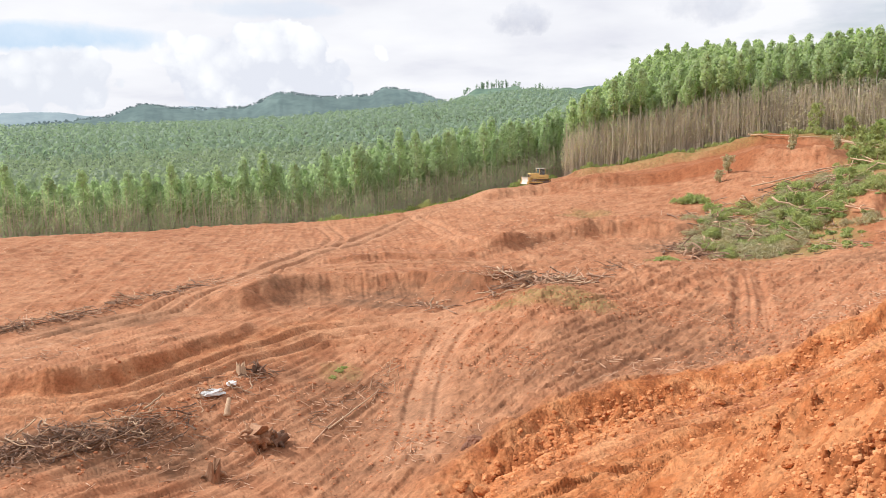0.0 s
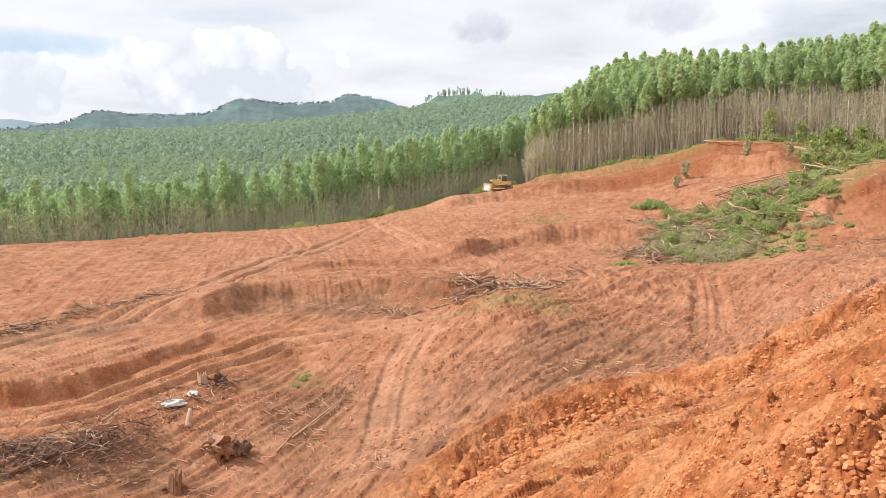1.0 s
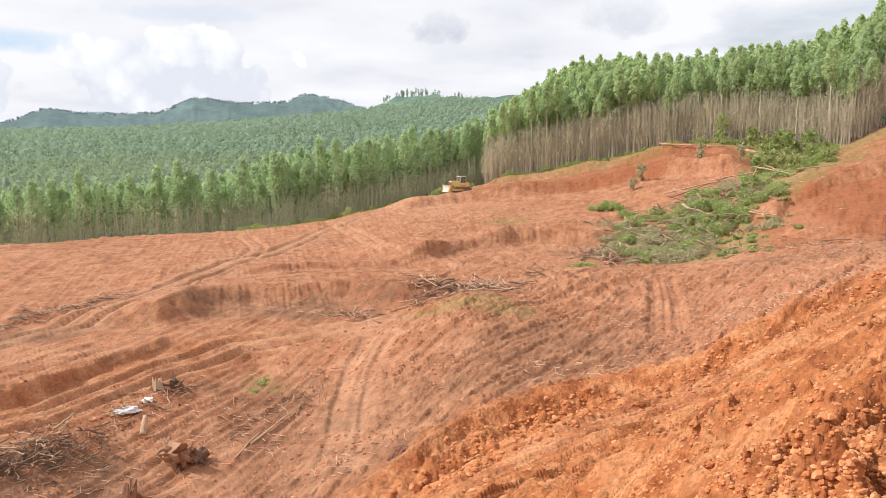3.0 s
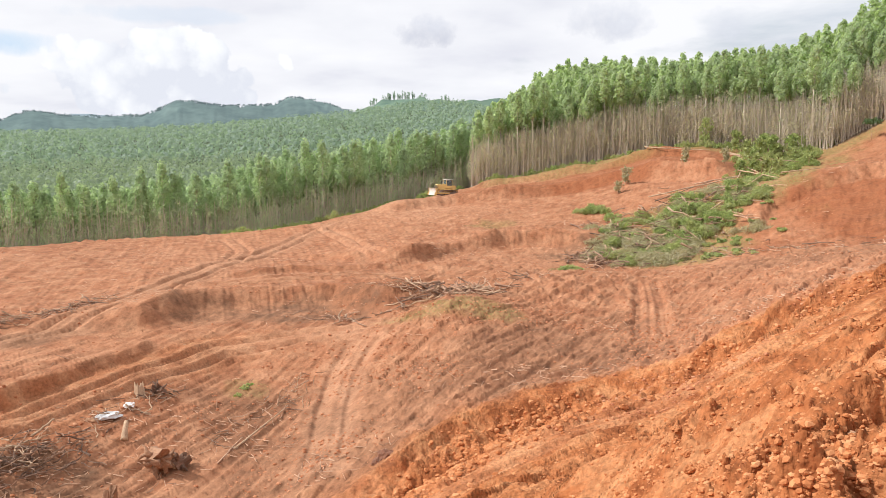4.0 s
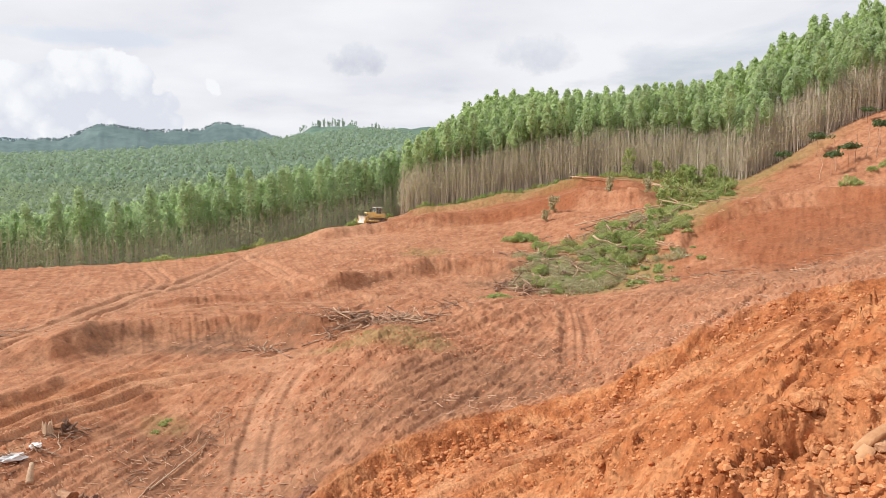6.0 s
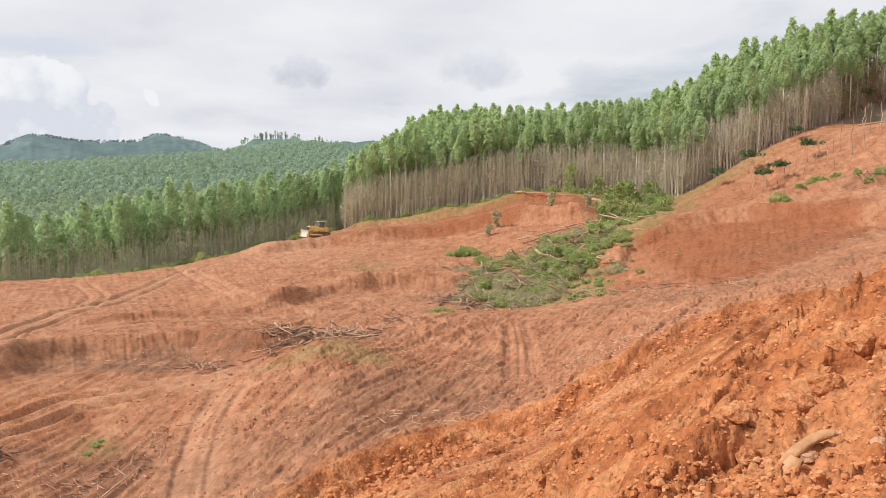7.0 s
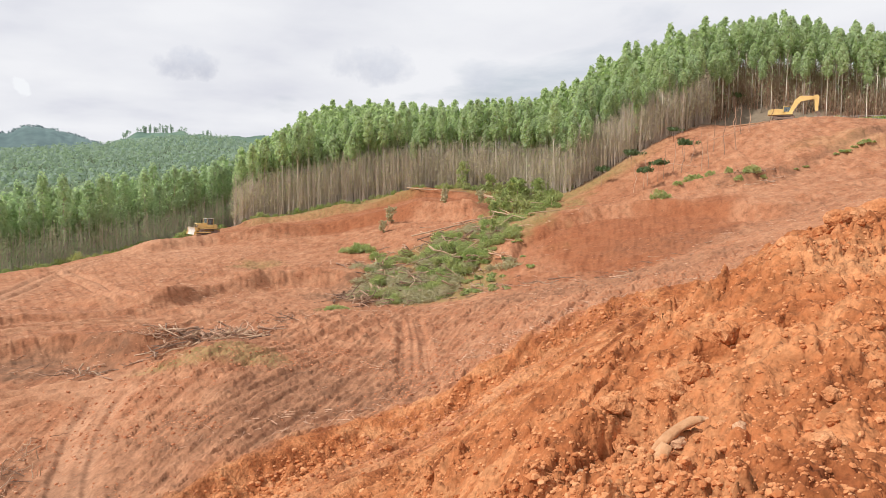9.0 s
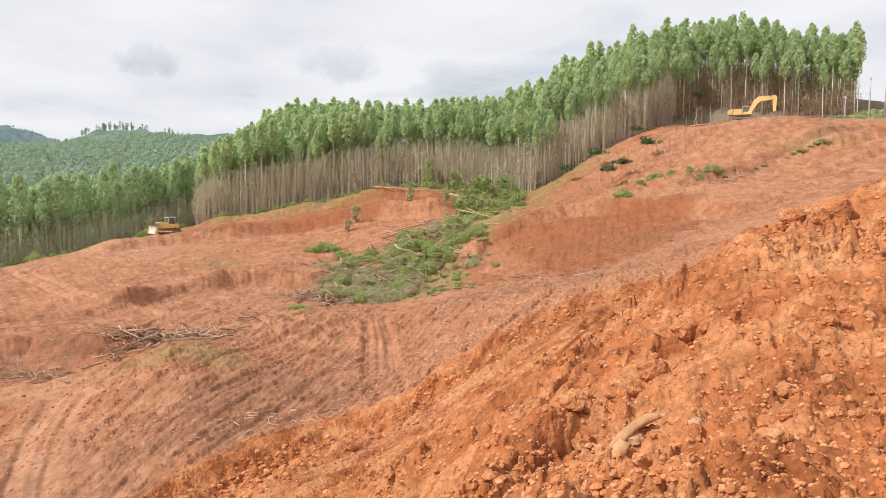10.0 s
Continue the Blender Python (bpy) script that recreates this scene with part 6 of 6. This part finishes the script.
def loose_earth(name, n, area, sizes, keep, label, seed, lift=0.0, mat=LOOSE):
    """Crumbs of earth too many to count, one mesh."""
    g = np.random.default_rng(seed)
    forms = []
    for k in range(6):
        me = clod_mesh(300 + k, 1, LOOSE)
        v = np.zeros(len(me.vertices) * 3)
        me.vertices.foreach_get("co", v)
        f = np.zeros(len(me.polygons) * 3, np.int32)
        me.polygons.foreach_get("vertices", f)
        forms.append((v.reshape(-1, 3), f.reshape(-1, 3)))
        bpy.data.meshes.remove(me)
    b = g.uniform(area[0], area[1], n * 3)
    r = area[2] * (area[3] / area[2]) ** g.random(n * 3)
    x, y = r * np.sin(np.radians(b)), r * np.cos(np.radians(b))
    ok = g.random(n * 3) < keep(x, y, r, b)
    x, y, r = x[ok][:n], y[ok][:n], r[ok][:n]
    z = sheet_height(x, y)
    m = len(x)
    s = sizes[0] * (sizes[1] / sizes[0]) ** (g.random(m) ** 2.0)
    q = g.normal(size=(m, 4))
    q /= np.linalg.norm(q, axis=1, keepdims=True)
    w, i, j, k = q.T
    rot = np.stack([1 - 2 * (j * j + k * k), 2 * (i * j - k * w), 2 * (i * k + j * w), 2 * (i * j + k * w), 1 - 2 * (i * i + k * k), 2 * (j * k - i * w), 2 * (i * k - j * w), 2 * (j * k + i * w), 1 - 2 * (i * i + j * j)], 1).reshape(m, 3, 3)
    V, F = [], []
    gone = 0
    which = g.integers(6, size=m)
    for t in range(6):
        pick = which == t
        v, f = forms[t]
        p = np.einsum("nab,vb->nva", rot[pick], v) * s[pick][:, None, None] * (1, 0.85, 0.7) + np.stack([x, y, z + lift * s], 1)[pick][:, None, :]
        c = len(p)
        V.append(p.reshape(-1, 3))
        F.append((f[None] + (np.arange(c) * len(v))[:, None, None]).reshape(-1, 3) + gone)
        gone += c * len(v)
    V, F = np.concatenate(V), np.concatenate(F)
    me = bpy.data.meshes.new(name)
    me.vertices.add(len(V))
    me.vertices.foreach_set("co", V.ravel())
    me.loops.add(F.size)
    me.loops.foreach_set("vertex_index", F.ravel().astype(np.int32))
    me.polygons.add(len(F))
    me.polygons.foreach_set("loop_start", np.arange(0, F.size, 3, dtype=np.int32))
    me.update(calc_edges=True)
    me.polygons.foreach_set("use_smooth", np.zeros(len(F), bool))
    me.materials.append(mat)
    return tagged(new(name, me), label, "soil", kind="stuff")


loose_earth("loose_heap_soil", 34000, (15, 66, 6.0, 25), (0.012, 0.062), lambda x, y, r, b: 0.22 + 0.78 * smooth(rough(x, y, 2.4, 461) + 0.4 * rough(x, y, 1.0, 462), -0.3, 0.5), "loose crumbs of orange soil on the spoil heap", 1, 0.05)
loose_earth("loose_berm_soil", 9000, (-6, 42, 24, 45), (0.035, 0.2), lambda x, y, r, b: smooth(-near_path(x, y, FILL)[0], 0.8, 2.0) * (0.06 + 0.94 * (1 - smooth(-near_path(x, y, FILL)[0], 4.8, 6.4)) * smooth(rough(x, y, 3.0, 303), -0.4, 0.3)), "loose crumbs of orange soil below the berm", 2)
loose_earth("loose_slope_soil", 26000, (-34, 56, 33, 125), (0.03, 0.15), lambda x, y, r, b: (0.06 + 0.94 * smooth(rough(x, y, 5.0, 305) + 0.5 * rough(x, y, 1.3, 306), 0.0, 0.6)) * (1 - 0.6 * smooth(r, 70, 110)) * (0.3 + 0.7 * smooth(b, -8, 2)), "small clods strewn over the bare slopes", 3, 0.0, SLOPE_LOOSE)


def twig_litter():
    """Straw, bark strips and twigs strewn over the cleared slopes, one mesh."""
    g = np.random.default_rng(12)
    n = 8000
    b, r = g.uniform(-34, 56, n), 33 * (125 / 33) ** g.random(n)
    x, y = r * np.sin(np.radians(b)), r * np.cos(np.radians(b))
    ok = g.random(n) < 0.05 + 0.95 * smooth(rough(x, y, 6.0, 311), 0.1, 0.6)
    fd, _ = near_path(x, y, FILL)
    ok &= (fd > 1.0) | (b < -6)
    x, y = x[ok], y[ok]
    z = sheet_height(x, y) + 0.05
    m = len(x)
    p = np.stack([x, y, z], 1)
    d = np.stack([g.normal(size=m), g.normal(size=m), g.normal(size=m) * 0.25], 1)
    d *= (g.uniform(0.1, 0.4, m) / np.linalg.norm(d, axis=1))[:, None]
    w = np.stack([-d[:, 1], d[:, 0], np.abs(d[:, 2])], 1)
    w *= (g.uniform(0.010, 0.028, m) / np.linalg.norm(w, axis=1))[:, None]
    up = np.array([0, 0, 0.03])
    q = np.concatenate([np.stack([p - d - w, p + d - w, p + d + up, p - d + up], 1), np.stack([p - d + up, p + d + up, p + d + w, p - d + w], 1)])
    return tagged(new("twig_litter", quads_mesh("twig_litter", q, WOOD)), "pale twigs and bark strips strewn on bare earth", "twigs", kind="stuff")


twig_litter()

# ---------------------------------------------------------------- bushes, felled tops and saplings
def bush_kind(name, seed, clumps, per, spread, high, leaf, mat, stems=8, lying=False, slim=0.36):
    """A shrub or a felled leafy top: woody stems and a loose mass of leaves."""
    g = np.random.default_rng(seed)
    ob = new(name)
    a = g.random(clumps) * 6.28
    rad = np.sqrt(g.random(clumps)) * spread
    z = high * (g.random(clumps) ** 0.8) * np.sqrt(np.clip(1.05 - (rad / spread) ** 2, 0.05, 1))
    c = np.stack([rad * np.cos(a), rad * np.sin(a) * (0.55 if lying else 1.0), z + 0.05], 1)
    child("foliage", quads_mesh("foliage", leaves(g, c, 0.28 * spread, per, leaf, leaf * slim, 0.3), mat), ob)
    for p in c[:3]:
        s = Vector((-spread * 0.9, 0, 0.05)) if lying else Vector((0, 0, -0.1))
        child("stem", mesh_from("stem", *tube([s, s.lerp(Vector(p), 0.5) + Vector((0, 0, 0.1 * high)), Vector(p)], [0.045, 0.03, 0.01], 5), [WOOD]), ob)
    return ob


def set_out(kinds, places, label, category, group, seed):
    g = random.Random(seed)
    used = set()
    for b, r, s in places:
        k = g.randrange(len(kinds))
        x, y = at(b, r)
        m = pose(x, y, floor_at(x, y) - 0.05, 0, 0, g.uniform(0, 360))
        t = kinds[k]
        if k in used:
            t = copy_thing(t, m)
        else:
            used.add(k)
            t.matrix_basis = m
        t.scale = (s, s, s * g.uniform(0.8, 1.15))
        tagged(t, label, category, group)
    for k, t in enumerate(kinds):
        if k not in used:
            for c in list(t.children_recursive) + [t]:
                bpy.data.objects.remove(c)


gv = random.Random(9)
tops = [bush_kind("green_brush", 500 + k, 46, 22, 2.0, 0.85, 0.8, LEAF_BUSH, 10, True, 0.11) for k in range(4)]
pit = [(gv.uniform(19, 30.3), gv.uniform(94, 118), gv.uniform(0.5, 1.05)) for _ in range(150)]
pit = [(b, r, s) for b, r, s in pit if abs(r - (95 + (b - 20) * 1.6) - 5) < 9.5 and not (b < 22.2 and gv.random() < 0.7) and not (r > 112 and gv.random() < 0.6)]
set_out(tops, pit + [(16.7, 79.5, 0.55), (16.2, 79.3, 0.4), (17.2, 79.8, 0.4), (17.6, 117, 0.7), (18.3, 117.5, 0.8), (19.0, 116, 0.8), (19.8, 112, 0.7), (20.3, 110, 0.6)],
        "heap of felled green leafy branches in the pit", "brush", "green brush in the pit", 41)

dry = [bush_kind("dry_brush", 560 + k, 40, 16, 2.0, 0.7, 0.95, LEAF_DRY, 8, True, 0.06) for k in range(3)]
set_out(dry, [(gv.uniform(18.2, 25.5), gv.uniform(93.5, 108), gv.uniform(0.6, 1.1)) for _ in range(46)] + [(gv.uniform(24, 30.5), gv.uniform(96, 118), gv.uniform(0.6, 1.0)) for _ in range(22)],
        "tangle of dry straw-coloured twigs in the pit", "brush", "dry brush in the pit", 47)

shrubs = [bush_kind("bush", 520 + k, 46, 20, 1.3, 1.5, 0.42, LEAF_BUSH, 8, False, 0.22) for k in range(4)]
gully = [(gv.uniform(27.5, 36.5), gv.uniform(116, 150), gv.uniform(0.4, 0.85)) for _ in range(170)]
gully = [(b, r, s) for b, r, s in gully if abs(b - (29 + (r - 116) * 0.09)) < 3.0 and (r > 128 or gv.random() < 0.3)]
edge = [(b, stand_r(b) - gv.uniform(0.5, 4.5), gv.uniform(0.4, 0.8)) for b in np.arange(10, 29, 0.55)]
left_edge = [(b, crest_r(b) + gv.uniform(-1.0, 3.0), gv.uniform(0.5, 1.0)) for b in np.arange(-9, 8.5, 0.6)]
slope = [(40.6, 111.5, 0.9), (41.1, 112, 0.8), (42.7, 121.5, 0.8), (43.2, 122, 0.7), (41.9, 119, 0.5), (44.1, 121, 0.6), (45.3, 119, 0.5), (46.6, 118.5, 0.6), (47.0, 118, 0.7), (46.0, 117, 0.5), (47.6, 118, 0.4)]
set_out(shrubs, gully + edge + left_edge + slope, "low green bush growing on the cleared hillside", "bush", "bushes on the cleared hillside", 42)
tufts = [bush_kind("grass_tuft", 540 + k, 26, 12, 0.8, 0.45, 0.4, LEAF_BUSH, 3) for k in range(3)]
set_out(tufts, [(-8.3, 49.6, 0.4), (-8.8, 48.6, 0.32), (-7.9, 50.2, 0.3)] + [(52.0 + 0.35 * k, 124.3 + 0.45 * k, 0.55 + 0.1 * (k % 3)) for k in range(7)] + [(49.6, 121, 0.5), (50.2, 121.5, 0.5)]
        + [(gv.uniform(27, 31.5), gv.uniform(88, 112), gv.uniform(0.4, 0.8)) for _ in range(22)] + [(gv.uniform(22, 29), gv.uniform(93, 99), gv.uniform(0.5, 0.9)) for _ in range(24)],
        "tuft of green weeds on bare earth", "weeds", "weed tufts", 43)


def sapling_kind(seed, height, spread, name="sapling", mat=LEAF_BUSH, flat=0.25, n=26, low=1.0):
    """A thin bent stem with a flat leafy tuft at its end."""
    g = np.random.default_rng(seed)
    ob = new(name)
    lean = g.normal(size=2) * 0.35
    path = [Vector((lean[0] * k * k, lean[1] * k * k, height * k)) for k in (-0.03, 0.3, 0.6, 0.85, 1.0)]
    child("stem", mesh_from("stem", *tube(path, [0.05, 0.045, 0.035, 0.028, 0.015], 5), [WOOD], smooth_=True), ob)
    c = np.stack([g.normal(size=n) * spread * 0.5 + lean[0], g.normal(size=n) * spread * 0.5 + lean[1], height * g.uniform(low, 1.0, n) + g.normal(size=n) * flat], 1)
    child("tuft", quads_mesh("tuft", leaves(g, c, 0.35, 16, 0.42, 0.17, 0.4), mat), ob)
    return ob


saps = [sapling_kind(600 + k, 3.4 + 0.3 * k, 1.3, "sapling", LEAF_TUFT, 0.2, 40) for k in range(3)]
SAPLINGS = [(34.9, 163, 1.0), (33.9, 155, 1.0), (38.6, 140, 1.0), (42.3, 135, 1.0), (40.5, 130, 0.95), (39.5, 126, 0.9), (36.5, 137, 0.8), (45.6, 176, 0.9), (37.4, 165, 1.2), (36.9, 168, 1.2), (36.4, 172, 1.3), (35.8, 166, 1.0), (41.5, 150, 0.8)]
set_out(saps, SAPLINGS, "thin spared sapling with a leafy tuft on the slope", "sapling", "saplings on the slope", 44)
young = [sapling_kind(620 + k, 3.2 + 0.5 * k, 0.75, "young_tree", LEAF_DRY, 0.2, 40, 0.2) for k in range(2)]
set_out(young, [(20.8, 128, 0.9), (20.2, 124, 0.7), (24.9, 129, 0.8), (27.5, 126, 0.7)], "thin young gum on the red bank", "sapling", "young gums on the red bank", 45)
shoots = [sapling_kind(660 + k, 1.5 + 0.4 * k, 0.5, "leafy_shoot", LEAF_BUSH, 0.15, 22, 0.15) for k in range(3)]
set_out(shoots, [(gv.uniform(23.5, 29.0), gv.uniform(100, 112), gv.uniform(0.5, 0.9)) for _ in range(18)] + [(gv.uniform(28.5, 33.5), gv.uniform(120, 150), gv.uniform(0.9, 1.6)) for _ in range(26)], "bent leafy shoot standing among felled brush", "shoot", "leafy shoots", 48)
tall = [sapling_kind(640, 5.2, 0.9, "pale_sapling", LEAF_BUSH, 0.2, 50, 0.25)]
set_out(tall, [(26.3, 150, 1.0)], "yellow-green sapling at the edge of the stand", "sapling", "", 46)


def dead_pole(seed, height):
    g = random.Random(seed)
    path = [Vector((g.gauss(0, 0.06) + 0.12 * k * k * g.uniform(-3, 3), g.gauss(0, 0.06), height * k)) for k in (-0.04, 0.25, 0.5, 0.75, 1.0)]
    made = [tube(path, [0.045, 0.04, 0.033, 0.026, 0.014], 5)]
    for _ in range(3):
        s = path[2].lerp(path[4], g.random())
        made.append(tube([s, s + Vector((g.gauss(0, 0.4), g.gauss(0, 0.4), 0.4))], [0.014, 0.004], 3))
    return new("dead_pole", mesh_from("dead_pole", *tubes(made), [WOOD]))


dead = None
for k, (b, r, h, lean) in enumerate(((40.9, 129, 4.0, 3), (41.6, 132, 5.2, -3), (42.2, 130, 4.6, 6), (42.8, 133, 4.4, -5), (43.5, 128, 6.4, 3), (44.2, 135, 5.0, -3), (44.9, 131, 6.0, 4), (45.6, 137, 5.2, 2), (45.7, 132, 6.2, -2), (46.0, 138, 4.8, -2), (46.6, 138, 4.6, 3), (47.9, 142, 4.0, -14), (38.9, 126, 4.5, 0), (39.8, 130, 4.8, 5), (43.9, 127, 5.6, -4))):
    x, y = at(b, r)
    m = pose(x, y, floor_at(x, y), 3 * math.sin(k), lean, 40 * k)
    if dead is None:
        dead = tagged(dead_pole(1, 5.0), "thin bare dead pole standing on the red slope", "pole", "dead poles on the slope")
        dead.matrix_basis = m
    else:
        copy_thing(dead, m).scale = (1.7, 1.7, h / 5)
log_thing("fallen_branch", at(44.0, 136), at(48.2, 141), 0.06, WOOD, "thin fallen branch hung across dead poles", 1.6, 0.3, group="fallen branches on the slope")
log_thing("fallen_branch", at(41.0, 134), at(43.2, 130), 0.06, WOOD, "thin fallen branch lying on the red slope", 1.2, 0.2, group="fallen branches on the slope")
log_thing("pale_pipe", at(45.2, 150.5), at(48.0, 151.5), 0.16, STONE, "long pale pipe lying at the terrace edge", 0.1, 0.25, "pipe")

# ---------------------------------------------------------------- the terrace: rail fence and line poles
def rail_fence():
    f = new("rail_fence")
    x0, y0 = at(50.6, 156)
    x1, y1 = at(57.5, 158)
    base = Vector((x0, y0, floor_at(x0, y0)))
    f.matrix_basis = Matrix.Translation(base)
    n = 9
    tops = []
    for k in range(n):
        x, y = x0 + (x1 - x0) * k / (n - 1), y0 + (y1 - y0) * k / (n - 1)
        p = Vector((x, y, floor_at(x, y))) - base
        v, q = tube([p + Vector((0, 0, -0.2)), p + Vector((0, 0, 1.15))], [0.06, 0.05], 6)
        child("post", mesh_from("post", v, q, [CONCRETE]), f)
        tops.append(p)
    for h in (0.55, 1.05):
        v, q = tube([p + Vector((0, 0, h)) for p in tops], [0.035] * n, 5)
        child("rail", mesh_from("rail", v, q, [CONCRETE]), f)
    return tagged(f, "low pale rail fence along the terrace behind the excavator", "fence")


rail_fence()


def line_pole(b, r, height):
    x, y = at(b, r)
    p = new("line_pole")
    v, q = tube([(0, 0, -0.3), (0, 0, height * 0.5), (0, 0, height)], [0.17, 0.14, 0.11], 10)
    child("shaft", mesh_from("shaft", v, q, [CONCRETE], smooth_=True), p)
    bm = bmesh.new()
    box_bm(bm, (1.5, 0.09, 0.09), (0, 0, height - 0.5), bevel=0.01)
    arm = part("crossarm", bm, CONCRETE, p)
    for k in (-0.65, 0, 0.65):
        bm = bmesh.new()
        rod_bm(bm, (k, 0, height - 0.45), (k, 0, height - 0.2), 0.05, 0.03, 8)
        part("insulator", bm, PLASTIC, arm)
    p.matrix_basis = pose(x, y, floor_at(x, y), 0, 1, 20)
    return tagged(p, "grey concrete power line pole on the terrace", "utility pole", "line poles")


line_pole(56.4, 163, 8.6)
line_pole(57.3, 166, 9.2)
line_pole(55.0, 160, 5.0)
set_out([bush_kind("hedge_bush", 560 + k, 40, 15, 1.2, 1.3, 0.36, LEAF_BUSH, 6) for k in range(2)], [(50.8 + 0.42 * k, 159 + 0.3 * (k % 3), 0.9) for k in range(15)] + [(56.0, 168, 1.9), (56.6, 170, 2.2), (57.2, 171, 2.0)],
        "dark green bush behind the terrace fence", "bush", "bushes behind the fence", 47)
